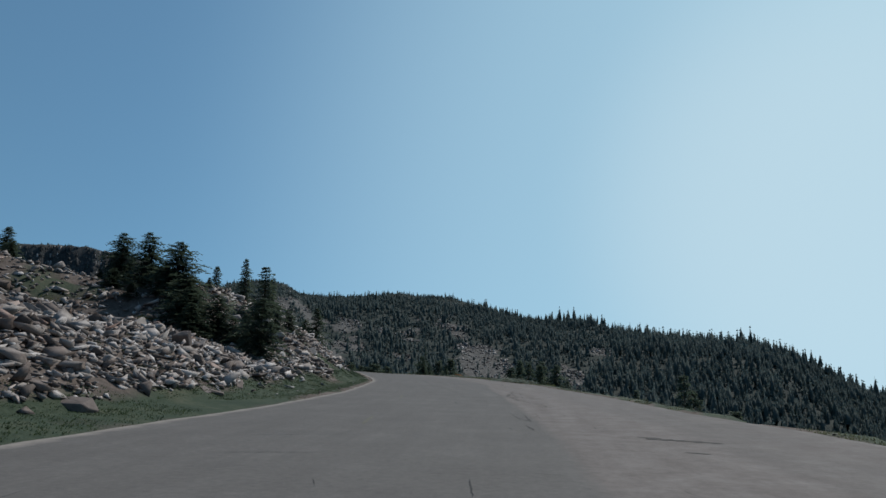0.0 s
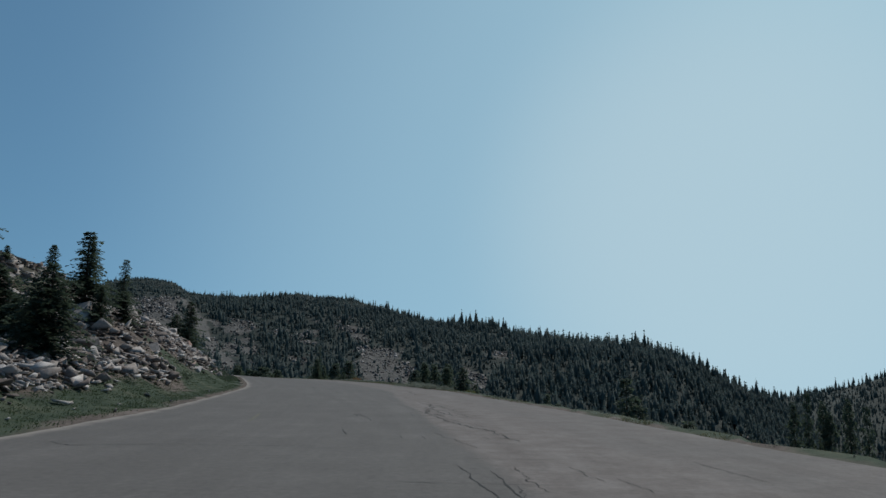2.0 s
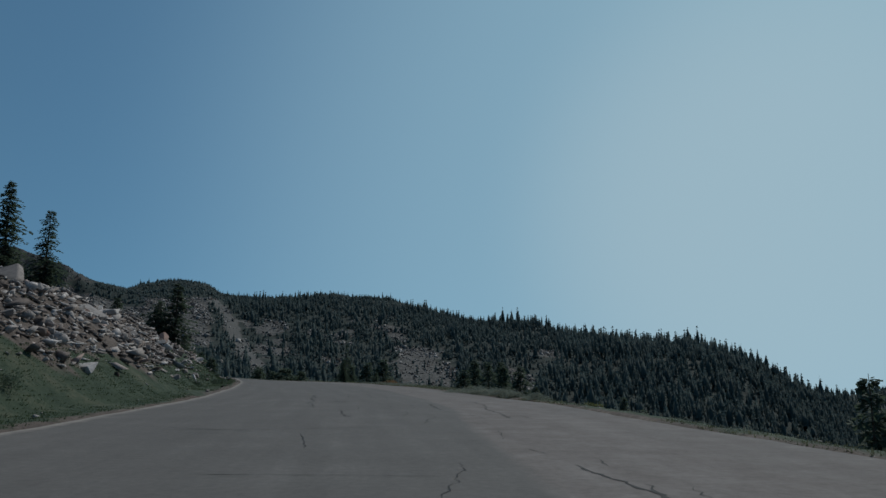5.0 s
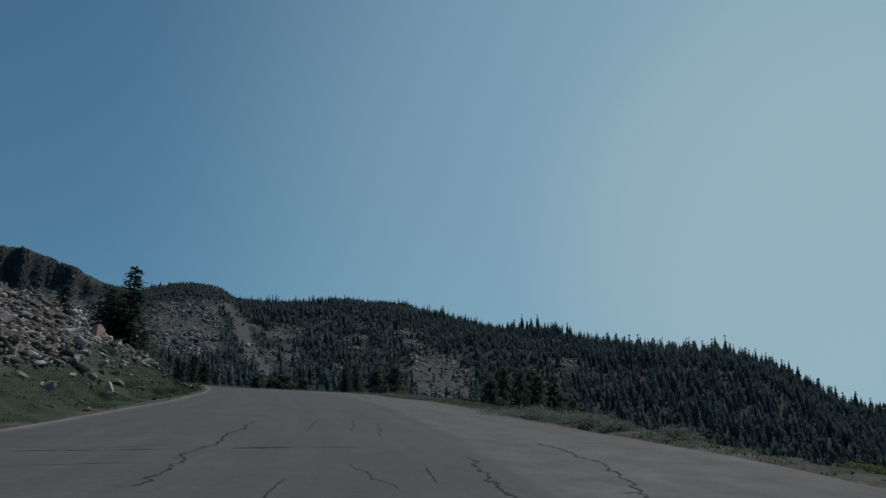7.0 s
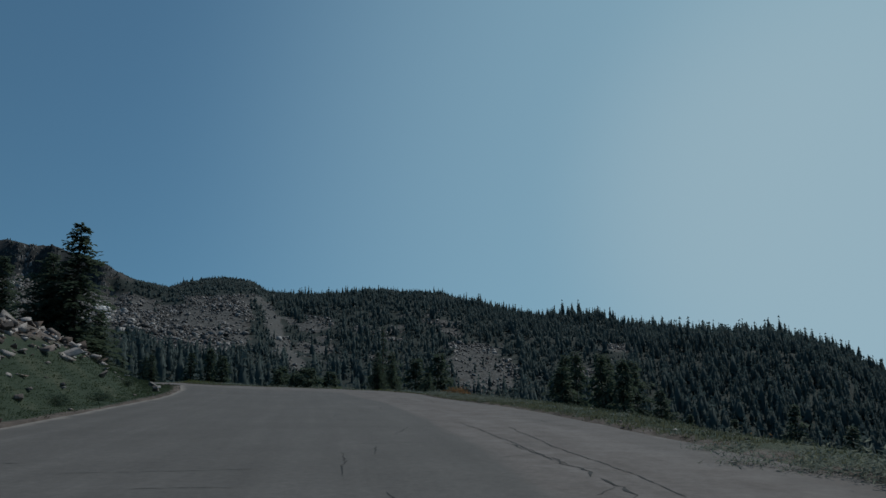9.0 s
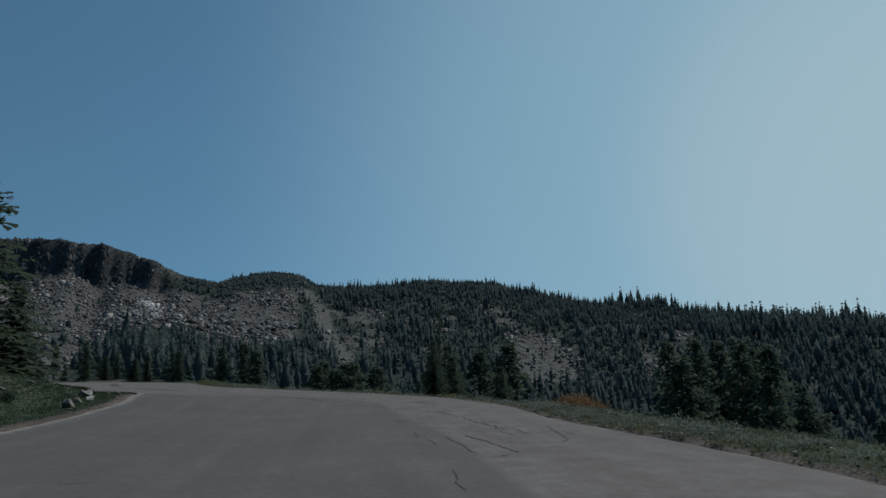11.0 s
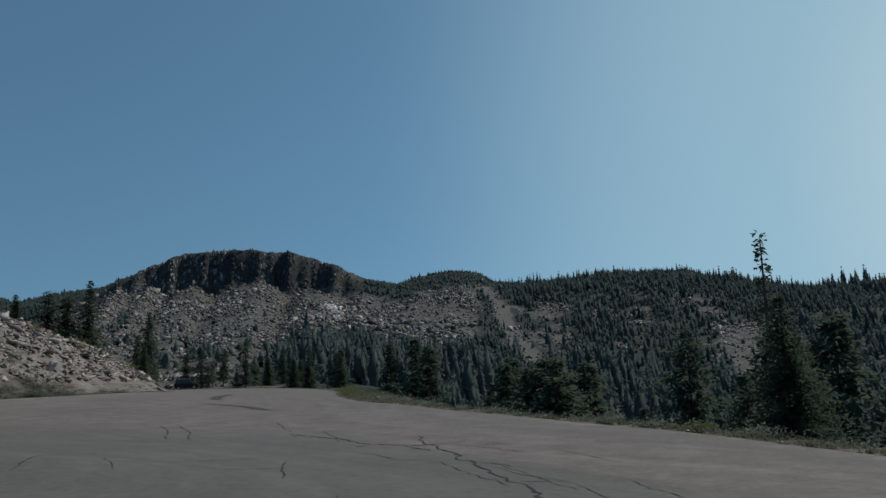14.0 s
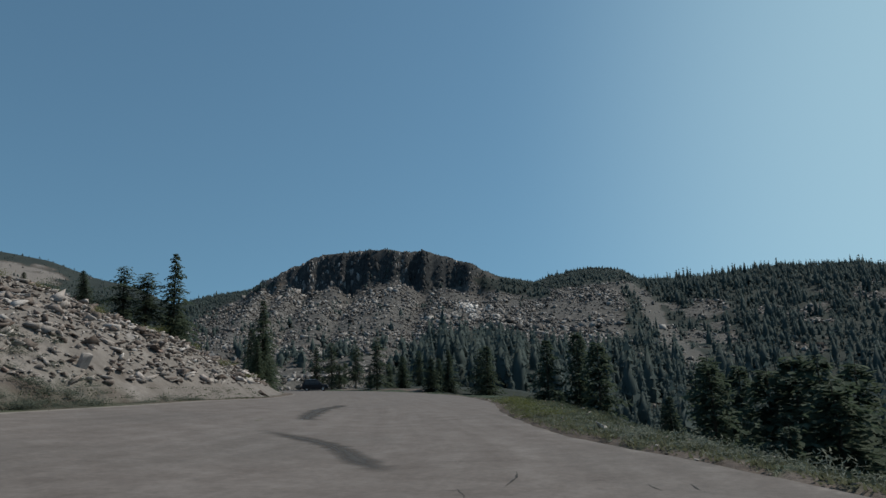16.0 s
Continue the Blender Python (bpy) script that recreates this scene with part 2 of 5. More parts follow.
def value_noise(x, y, seed=0):
    ix, iy = np.floor(x), np.floor(y)
    fx, fy = x - ix, y - iy
    fx, fy = fx * fx * (3 - 2 * fx), fy * fy * (3 - 2 * fy)
    a, b = lattice(ix, iy, seed), lattice(ix + 1, iy, seed)
    c, d = lattice(ix, iy + 1, seed), lattice(ix + 1, iy + 1, seed)
    return (a + (b - a) * fx) * (1 - fy) + (c + (d - c) * fx) * fy


def fbm(x, y, size, octaves=4, seed=0):
    """Noise in -1..1 with features of about that many metres."""
    out, amp, total = 0.0, 1.0, 0.0
    for k in range(octaves):
        out = out + amp * (2 * value_noise(x / size, y / size, seed + 17 * k) - 1)
        total, amp, size = total + amp, amp * 0.55, size / 2.1
    return out / total


def step(a, b, v):
    t = np.clip((v - a) / (b - a), 0, 1)
    return t * t * (3 - 2 * t)


# left and right edge of the pavement, in pairs, with the height of each
EDGES = [
    ((-9.0, -90), (9.8, -90), 0, 0), ((-9.0, -30), (9.6, -30), 0, 0), ((-9.1, 0), (9.4, 0), 0, 0), ((-9.25, 17), (8.9, 18), 0, 0),
    ((-9.3, 30), (7.1, 31), 0, 0), ((-10.2, 43), (5.7, 46), 0, 0), ((-11.6, 54), (4.0, 58), 0, 0), ((-13.9, 70), (2.4, 71), 0, 0),
    ((-17.3, 86), (-0.6, 83.5), 0, 0), ((-20.5, 99), (-3.2, 95.5), 0, 0), ((-23.9, 112), (-6.3, 106.5), 0.1, 0), ((-25.8, 118), (-9.1, 113), 0.25, 0),
    ((-27.6, 121.9), (-11.0, 119.2), 0.4, 0), ((-29.3, 124.4), (-13.8, 125.3), 0.5, 0), ((-35.0, 125.2), (-17.2, 129.7), 0.55, 0), ((-41.5, 127.0), (-20.85, 133.45), 0.6, 0),
    ((-47.2, 130.8), (-24.8, 136.9), 0.65, 0), ((-50.7, 138.5), (-30.5, 142.2), 0.7, 0), ((-56.0, 150.5), (-36.2, 147.4), 0.55, 0),
    ((-62.0, 161), (-41.5, 154), 0.3, 0), ((-72.0, 172), (-47.5, 163), 0.05, -0.05), ((-85.0, 184), (-56.5, 174), -0.2, -0.2),
    ((-101.0, 194), (-69.5, 186), -0.33, -0.33), ((-125.0, 206), (-90.0, 200), -0.5, -0.5), ((-150.0, 213), (-115.0, 214), -0.8, -0.8),
]


def spline(rows, per):
    """Catmull-Rom through rows of numbers, per steps between two rows."""
    p = np.array(rows, float)
    p = np.vstack([2 * p[0] - p[1], p, 2 * p[-1] - p[-2]])
    out = []
    for a, b, c, d in zip(p, p[1:], p[2:], p[3:]):
        for t in np.arange(per) / per:
            out.append(0.5 * (2 * b + (c - a) * t + (2 * a - 5 * b + 4 * c - d) * t * t + (3 * b - a - 3 * c + d) * t ** 3))
    return np.array(out + [p[-2]])


ROAD = spline([(*a, za, *b, zb) for a, b, za, zb in EDGES], 14)
LEFT, RIGHT = ROAD[:, :3], ROAD[:, 3:]
OUTLINE = np.vstack([LEFT[:, :2], RIGHT[::-1, :2]])
MIDDLE = np.array([-10.0, 80.0])

# bearing from the middle (degrees, left positive), distance and height of: valley foot, foot of the upper slope, ridge
RIDGES = [
    (-180, 160, -25, 420, 0, 620, 20), (-120, 160, -40, 420, -40, 900, 10), (-75, 200, -70, 700, -60, 1500, 110), (-60, 200, -70, 800, -80, 1460, 95),
    (-45, 200, -65, 800, -90, 1440, 66), (-37.7, 200, -60, 800, -85, 1440, 22), (-35, 200, -55, 760, -75, 1440, -4), (-32.2, 200, -50, 640, -34, 1440, -22),
    (-29.9, 200, -45, 480, -28, 630, -17), (-27.4, 190, -42, 440, -15, 630, -2), (-25.3, 190, -40, 420, 0, 630, 15), (-23, 185, -38, 420, 8, 630, 22),
    (-21, 180, -36, 420, 12, 630, 28), (-16.8, 180, -32, 420, 14, 630, 29), (-11.5, 175, -30, 420, 17, 630, 37), (-8, 170, -28, 420, 20, 630, 50.5),
    (-3.1, 170, -26, 420, 24, 630, 49.5), (0.5, 170, -24, 420, 28, 630, 57.5), (4.6, 170, -22, 430, 34, 630, 71.5), (7.4, 170, -20, 440, 38, 615, 70.5),
    (9.5, 170, -19, 450, 40, 610, 73.5), (13.5, 170, -17, 450, 40, 600, 66.5), (16.6, 170, -14, 450, 40, 600, 66.5), (18.9, 175, -12, 450, 42, 600, 68.5),
    (20.1, 180, -11, 450, 44, 600, 76.5), (22.2, 180, -10, 450, 45, 600, 78.5), (24.7, 180, -8, 450, 44, 585, 73.5), (26.4, 180, -6, 460, 44, 530, 61.5),
    (28.9, 185, -5, 470, 47, 520, 64.5), (31, 185, -4, 478, 50, 520, 72.5), (34.9, 190, -3, 490, 53, 518, 81.5), (37.5, 190, -2.5, 495, 55, 520, 84.5),
    (40.1, 195, -2, 500, 56, 522, 84.5), (41.9, 200, -1, 500, 56, 524, 83.5), (44.4, 200, 0, 505, 56, 530, 74.5), (46.5, 200, 1, 510, 57, 540, 67.5),
    (48, 200, 2, 520, 48, 690, 80), (50.8, 190, 2, 520, 40, 690, 75), (53.6, 180, 2, 520, 36, 690, 66), (57, 180, 2, 560, 40, 1000, 120),
    (59.7, 180, 2, 620, 48, 1100, 144), (62.7, 180, 2, 640, 55, 1100, 166), (66.8, 170, 3, 640, 60, 1100, 179), (75, 170, 3, 640, 70, 1100, 193),
    (95, 170, 4, 640, 60, 1100, 150), (130, 160, 0, 500, 20, 800, 60), (180, 160, -25, 420, 0, 620, 20),
]
_R = np.array(RIDGES, float)


def far_shape(x, y):
    """Height of the mountains, bearing, and how far up a slope a place lies (0 foot, 1 upper slope, 2 ridge)."""
    dx, dy = x - MIDDLE[0], y - MIDDLE[1]
    r, th = np.hypot(dx, dy), np.degrees(np.arctan2(-dx, dy))
    col = [np.interp(th, _R[:, 0], _R[:, k]) for k in range(1, 7)]
    r1, z1, r2, z2, r3, z3 = col
    crag = cliff_mask(th)
    z2 = z2 + crag * (value_noise(th * 0.9, 0 * r, 71) - 0.5) * 12
    z3 = z3 + crag * ((value_noise(th * 1.1, 0 * r, 72) - 0.5) * 1.6 + (value_noise(th * 3.7, 0 * r, 73) - 0.5) * 1.6)
    a, b, c = np.clip(r / r1, 0, 1), np.clip((r - r1) / (r2 - r1), 0, 1), np.clip((r - r2) / (r3 - r2), 0, 1)
    cl = cliff_mask(th)
    # buttresses and gullies of the cliff
    rib = value_noise(th * 1.3 + 3, 0 * r, 5) + 0.6 * value_noise(th * 3.1, 0 * r + 7, 6) - 0.8
    c = np.clip(c + cl * rib * 0.3 * (c > 0) * (c < 1), 0, 1)
    z = z1 * a ** 1.5 + (z2 - z1) * (0.8 * b ** 1.25 + 0.2 * b) + (z3 - z2) * ((1 - cl) * c + cl * (0.86 * step(0.12, 0.6, c + 0.0) + 0.14 * c))
    back = np.clip((r - r3) / 600, 0, 1)
    z = z - back * 60
    return z, th, r, a + b + c - 1 + back


def cliff_mask(th):
    return step(27, 32, th) * (1 - step(45, 47.5, th))


def cliff_foot(th):
    """How far up the slope the cliff begins, by bearing."""
    return np.interp(th, [29, 32.4, 35.7, 42, 44, 46], [1.55, 1.2, 0.97, 0.97, 1.2, 1.5])


def spot(th, up, th0, up0, wide, tall):
    return np.exp(-((th - th0) / wide) ** 2 - ((up - up0) / tall) ** 2)


def rock_cover(th, up, x, y):
    """Where bare rock shows on the mountains (0 to 1), and the smooth gravel chute."""
    ragged, fine = fbm(x, y, 42, 4, 41), fbm(x, y, 11, 3, 44)
    # the forest belt along the foot of the bowl reaches highest beside the chute
    belt = np.interp(th, [12, 17.2, 18.6, 20, 22, 26, 30, 32, 34, 35.5, 37], [0.3, 0.3, 0.6, 0.44, 0.38, 0.38, 0.52, 0.38, 0.26, 0.02, -0.5]) + 0.06 * ragged
    top = np.interp(th, [17, 19, 20, 22, 25, 28, 31], [1.0, 1.2, 1.15, 1.05, 1.1, 1.15, 1.3]) + 0.1 * ragged
    bowl = step(19.4, 20.6, th + 0.5 * fine) * (1 - step(47, 52, th)) * step(0.0, 0.07, up - belt) * (1 - step(-0.05, 0.08, up - top))
    left = step(33, 37, th) * (1 - step(47, 54, th)) * (1 - step(0.95, 1.25, up)) * step(0.0, 0.05, up - belt)
    line = np.interp(up, [0.3, 0.38, 0.51, 0.84, 1.1, 1.25], [15.0, 15.6, 17.1, 18.4, 19.5, 19.9])
    chute = np.exp(-((th - line + 0.25 * fine) / np.interp(up, [0.3, 0.6, 1.2], [1.4, 0.85, 0.5])) ** 4) * step(0.3, 0.42, up) * (1 - step(1.15, 1.25, up))
    speck = (0.50 * spot(th, up, 15, 0.68, 3.0, 0.36) + 0.42 * spot(th, up, 9, 0.72, 2.2, 0.24) + 0.85 * spot(th, up, 1.0, 0.58, 3.4, 0.26)
             + 0.8 * spot(th, up, -7.8, 0.56, 1.9, 0.13) + 0.42 * spot(th, up, -10.3, 0.92, 2.0, 0.12) + 0.42 * spot(th, up, 5.0, 1.0, 2.5, 0.2) + 0.3 * spot(th, up, -17, 0.7, 5.0, 0.14))
    speck = step(0.31, 0.45, speck + 0.34 * fine + 0.20 * ragged)
    peak = step(60.4, 62.0, th + 1.2 * ragged) * (th < 100) * step(-0.15, 0.1, fbm(x, y, 40, 4, 91) + 0.22) * (1 - step(1.62, 1.78, up + 0.2 * ragged)) * step(0.5, 0.8, up)
    brush = step(0.4, 0.6, spot(th, up, 34.2, 0.79, 0.75, 0.04) + spot(th, up, 26, 0.98, 1.5, 0.06) + 0.2 * fine)
    chute = np.maximum(chute, step(0.35, 0.6, spot(th, up, 30.4, 0.74, 1.5, 0.10) + 0.15 * fine))
    chute = np.maximum(chute, 0.9 * peak)
    return np.clip(np.maximum.reduce([bowl, 0.95 * left, chute, speck, 0.95 * peak]) * (1 - brush), 0, 1), chute


def chunks(fn, x, y, n=4000):
    return np.concatenate([fn(x[k:k + n], y[k:k + n]) for k in range(0, max(1, len(x)), n)])


def nearest(line, x, y):
    """Distance to a line of points, the height there, and the row."""
    def one(px, py):
        d = (px[:, None] - line[None, :, 0]) ** 2 + (py[:, None] - line[None, :, 1]) ** 2
        k = d.argmin(1)
        return np.stack([np.sqrt(d[np.arange(len(k)), k]), line[k, 2], k], 1)
    out = chunks(one, x, y)
    return out[:, 0], out[:, 1], out[:, 2].astype(int)


def on_road(x, y):
    a, b = OUTLINE, np.roll(OUTLINE, -1, 0)
    def one(px, py):
        crosses = (a[None, :, 1] > py[:, None]) != (b[None, :, 1] > py[:, None])
        at = (b[:, 0] - a[:, 0]) * (py[:, None] - a[:, 1]) / (b[:, 1] - a[:, 1] + 1e-12) + a[:, 0]
        return (crosses & (px[:, None] < at)).sum(1) % 2 == 1
    return chunks(one, x, y)


def land(x, y):
    """Height of the ground and what it is covered with, at arrays of places."""
    x, y = np.asarray(x, float), np.asarray(y, float)
    zf, th, r, up = far_shape(x, y)
    rough = fbm(x, y, 60, 5, 3)
    zf = zf + rough * np.clip((r - 150) / 300, 0, 1) * 5.0 * (1 - 0.9 * step(1.6, 2.0, up)) + fbm(x, y, 9, 3, 8) * np.clip((r - 200) / 200, 0, 1) * 1.2 * (1 - 0.6 * step(1.6, 2.0, up))
    d = dict(z=zf, chute=np.zeros_like(x), grass=np.zeros_like(x), gravel=np.zeros_like(x), scree=np.zeros_like(x), forest=np.ones_like(x), cliff=np.zeros_like(x), th=th, r=r, up=up)
    near = r < 330
    nx, ny = x[near], y[near]
    dl, zl, kl = nearest(LEFT, nx, ny)
    dr, zr, kr = nearest(RIGHT, nx, ny)
    inside = on_road(nx, ny)
    left = dl < dr
    ey = LEFT[kl, 1]                       # how far along the left edge
    tip = (ey > 124) & (LEFT[kl, 0] > -50)
    # hillside with boulders, then the gravel hill after the bay
    dip = np.exp(-((ey - 44) / 8) ** 2)
    h1 = (4.4 + 2.4 * step(52, 61, ey) + 1.0 * step(60, 80, ey) - 0.7 * dip) * (1 - step(106, 125, ey + 0.08 * dl)) + 0.25
    steep = 0.5 + 0.36 * step(49, 59, ey) - 0.08 * step(62, 76, ey)
    slope1 = np.clip((dl - 2.0) * steep, 0, None)
    hill1 = np.minimum(slope1, h1) * (1 - 0.25 * np.exp(-((slope1 - h1) / 2.0) ** 2)) + np.clip(dl - 2 - h1 / steep, 0, 45) * (0.13 * (1 - step(66, 98, ey)) * step(50, 62, ey)) + np.clip(dl - 25, 0, 22) * 0.45 * (1 - step(48, 66, ey))
    h2 = np.minimum(7.6 * step(126, 133, ey) * (1 - step(149, 189, ey)), 6.0) + 0.4
    slope2 = np.clip((dl - 1.2) * 0.78, 0, None)
    hill2 = np.minimum(slope2, h2) * (1 - 0.25 * np.exp(-((slope2 - h2) / 2.0) ** 2)) + np.clip(dl - 1.2 - h2 / 0.78, 0, 30) * 0.04
    late = step(122.5, 127.5, ey) * (LEFT[kl, 0] < -29.5)
    lump = fbm(nx, ny, 7, 4, 21)
    zn_left = zl + 0.04 * np.clip(dl, 0, 2) + hill1 * (1 - late) + hill2 * late + lump * np.clip(dl - 1.5, 0, 6) * 0.16
    # verge and drop on the right
    ry = RIGHT[kr, 1]
    wide = 1.1 + 1.0 * step(70, 80, ry) * (1 - step(95, 104, ry)) - 0.5 * step(118, 123, ry) * (1 - step(138, 147, ry)) + 1.5 * step(93, 105, ry) * (1 - step(116, 123, ry)) + 1.7 * step(141, 153, ry) * (1 - step(163, 178, ry)) + 0.3 * fbm(nx, ny, 14, 2, 5)
    zn_right = zr + 0.1 * step(0.3, 1.2, dr) * (1 - step(wide - 0.8, wide + 0.6, dr)) - np.clip(dr - wide, 0, None) * (0.95 - 0.955 * step(184, 197, ry)) + fbm(nx, ny, 5, 3, 9) * np.clip(dr - 0.6, 0, 3) * 0.08
    zn = np.where(left, zn_left, zn_right)
    zroad = (zl * dr + zr * dl) / (dl + dr + 1e-6) - 0.25
    reach = np.where(left, 26 + 30 * (1 - step(90, 120, ey)), 10)
    w = step(reach, reach + 45, np.where(left, dl, dr))
    z = zn * (1 - w) + zf[near] * w
    z = np.where(left, z, np.maximum(z, np.minimum(zn, zf[near] - 40)))
    d["z"][near] = np.where(inside, np.minimum(zroad, zl * 0 + zroad), z)
    g = np.where(left, (1 - step(2.3, 4.2, dl + lump * 1.6 - 0.9 * np.exp(-((ey - 93) / 10) ** 2) - 2.6 * step(90, 104, ey) - (1.5 + 6.5 * fbm(nx, ny, 6, 4, 34)) * np.exp(-((ey - 62) / 12) ** 2))) * (1 - late * (1 - 0.5 * (dl < 2.0))), 0.98 - 0.98 * step(wide + 1, wide + 4, dr))
    patchy = step(0.05, 0.4, fbm(nx, ny, 6, 3, 31)) * left * (1 - late) * step(2, 4, dl) * 0.58
    mats = late * left * (1 - step(2.4, 5.6, dl + 3.0 * lump)) * (1 - step(146, 160, ey))
    d["grass"][near] = np.clip(np.maximum.reduce([0.5 * mats, g * 0.9 * step(0.25, 0.9, np.minimum(dl, dr) + 0.35 * lump), patchy]), 0, 1) * ~inside
    d["gravel"][near] = (late * left * step(0.4, 1.5, dl) * (1 - step(34, 60, dl)) * (1 - step(176, 190, ey))) * (1 - 0.55 * mats)
    d["forest"][near] = np.where(left, np.maximum(step(30, 60, dl) * (1 - 0.7 * late), step(178, 190, ey) * step(1.5, 4, dl)), step(4, 9, dr))
    # scree bowl under the cliff, a pale chute, speckled rocky slopes and forest between
    rocky, chute = rock_cover(th, up, x, y)
    far = np.where(th > 33, step(108, 125, r), step(150, 185, r))
    d["scree"] = rocky * far
    d["chute"] = chute * far
    d["gravel"] = np.maximum(d["gravel"], chute * np.where(th > 56, 1.0, 0.85 * (th > 29) * (th < 32.5)))
    d["cliff"] = cliff_mask(th) * step(-0.04, 0.05, up - cliff_foot(th)) * (1 - step(1.86, 1.95, up))
    d["forest"] = d["forest"] * (1 - d["scree"]) * (1 - d["gravel"]) * (1 - d["cliff"])
    d["scree"] = d["scree"] * (1 - d["cliff"])
    return d


def height(x, y):
    return float(land(np.array([x]), np.array([y]))["z"][0])


def mesh_object(name, verts, faces, mat, parent=None, smooth=False):
    me = bpy.data.meshes.new(name)
    me.from_pydata(verts, [], faces)
    me.materials.append(mat)
    if smooth:
        me.polygons.foreach_set("use_smooth", [True] * len(me.polygons))
    ob = new(name, me)
    ob.parent = parent
    return ob


def point_attribute(me, name, values):
    a = me.attributes.new(name, 'FLOAT', 'POINT')
    a.data.foreach_set("value", np.asarray(values, np.float32))


def build_ground():
    radii = np.concatenate([[0.0], np.arange(1, 168, 1.15), np.arange(170, 440, 4), np.arange(440, 545, 2.5), np.geomspace(550, 2600, 60)])
    turns = np.radians(np.concatenate([np.arange(-50, 75, 0.3), np.arange(75, 310, 1.4)]))
    rr, tt = np.meshgrid(radii[1:], turns, indexing="ij")
    x = np.r_[MIDDLE[0], (MIDDLE[0] - rr * np.sin(tt)).ravel()]
    y = np.r_[MIDDLE[1], (MIDDLE[1] + rr * np.cos(tt)).ravel()]
    d = land(x, y)
    n, m = len(radii) - 1, len(turns)
    i = np.arange(n - 1)[:, None] * m + 1
    j = np.arange(m)[None, :]
    k = (j + 1) % m
    quads = np.stack([i + j, i + k, i + m + k, i + m + j], -1).reshape(-1, 4)
    fan = [(0, 1 + (q + 1) % m, 1 + q) for q in range(m)]
    ob = mesh_object("ground", np.stack([x, y, d["z"]], 1).tolist(), fan + quads[:, ::-1].tolist(), GROUND, None, True)
    for name in ("grass", "scree", "gravel", "forest", "cliff", "chute"):
        point_attribute(ob.data, name, d[name])
    tagged(ob, "rocky mountain ground with grass, gravel and scree slopes", "ground", kind="structure")
    return ob


def build_road():
    across = 34
    u = np.linspace(0, 1, across)
    verts, lat, along, pull, sand = [], [], [], [], []
    mid = (LEFT + RIGHT) / 2
    s = np.r_[0, np.cumsum(np.hypot(*np.diff(mid[:, :2], axis=0).T))]
    for k in range(len(ROAD)):
        for v in u:
            p = LEFT[k] * (1 - v) + RIGHT[k] * v
            bank = max(0.0, 1 - v / 0.7) ** 1.3
            z = RIGHT[k, 2] + (LEFT[k, 2] - RIGHT[k, 2]) * bank
            wob = 0.07 * (v in (0.0, 1.0)) * math.sin(k * 1.7) * math.sin(k * 0.61)
            w = math.dist(LEFT[k, :2], RIGHT[k, :2])
            verts.append((p[0] + wob, p[1], z + 0.012 * math.sin(k * 0.35 + v * 5)))
            lat.append(v * w)
            along.append(s[k])
            joint = (v - np.interp(p[1], [20, 45, 65, 87], [0.56, 0.58, 0.66, 0.71])) * w
            pull.append(float(max(step(-0.3, 0.7, joint) * (1 - 0.4 * step(2.2, 4.0, joint)), 0.7 * step(122, 136, p[1]))))
            sand.append(float(max(1 - v * w / 0.8, 0.45 - (1 - v) * w / 2.5, 0)))
    faces = [(a, a + 1, a + across + 1, a + across) for k in range(len(ROAD) - 1) for a in range(k * across, k * across + across - 1)]
    ob = mesh_object("road", verts, faces, ASPHALT, None, True)
    for name, v in (("lat", lat), ("along", along), ("pull", pull), ("sand", sand)):
        point_attribute(ob.data, name, v)
    tagged(ob, "worn grey cracked asphalt mountain road with a paler pull-out", "road", kind="structure")
    return ob


ground = build_ground()
road = build_road()


# ---------------------------------------------------------------- distant forest and scree
def simple_tree(rng, w, blunt, sprays, fine):
    """A far tree one metre high: a ragged core with small sprays round it, pointed or with a blunt head."""
    sides = 5
    rings = [(0.0, 0.52), (0.4, 0.5)]
    v = []
    for z, q in rings:
        turn = rng.uniform(0, 6.28)
        for k in range(sides):
            r = q * w * rng.uniform(0.8, 1.1) * (1 if blunt or z < 0.5 else 0.8)
            v.append((r * math.cos(6.283 * k / sides + turn), r * math.sin(6.283 * k / sides + turn), z))
    v.append((0, 0, 0.9))
    f = []
    for a in range(len(rings)):
        for k in range(sides):
            n = (k + 1) % sides
            if a == len(rings) - 1:
                f.append((a * sides + k, a * sides + n, len(rings) * sides))
            else:
                f += [(a * sides + k, a * sides + n, (a + 1) * sides + k), (a * sides + n, (a + 1) * sides + n, (a + 1) * sides + k)]
    for k in range(sprays):
        z = 0.02 + 0.96 * ((k + rng.uniform(0, 1)) / sprays) ** 1.1
        reach = w * ((1 - z * z) ** 0.5 if blunt else (1 - z) ** 0.85 + 0.03) * rng.uniform(0.5, 1.15)
        a = rng.uniform(0, 6.28)
        wide = (0.07 + 0.08 * (1 - z)) * rng.uniform(0.7, 1.3) * (1.3 if blunt else 1.0) * fine
        c, t = np.array([math.cos(a), math.sin(a), 0]), np.array([-math.sin(a), math.cos(a), 0])
        base = np.array([0, 0, z])
        drop = np.array([0, 0, wide])
        i = len(v)
        v += [tuple(base + c * reach * 0.3 + drop * 0.45), tuple(base + c * reach + t * wide * 0.6 - drop * rng.uniform(0, 0.7)), tuple(base + c * reach * 0.85 - t * wide * 0.6 - drop * rng.uniform(-0.2, 0.7))]
        f.append((i, i + 1, i + 2))
    return np.array(v), np.array(f)


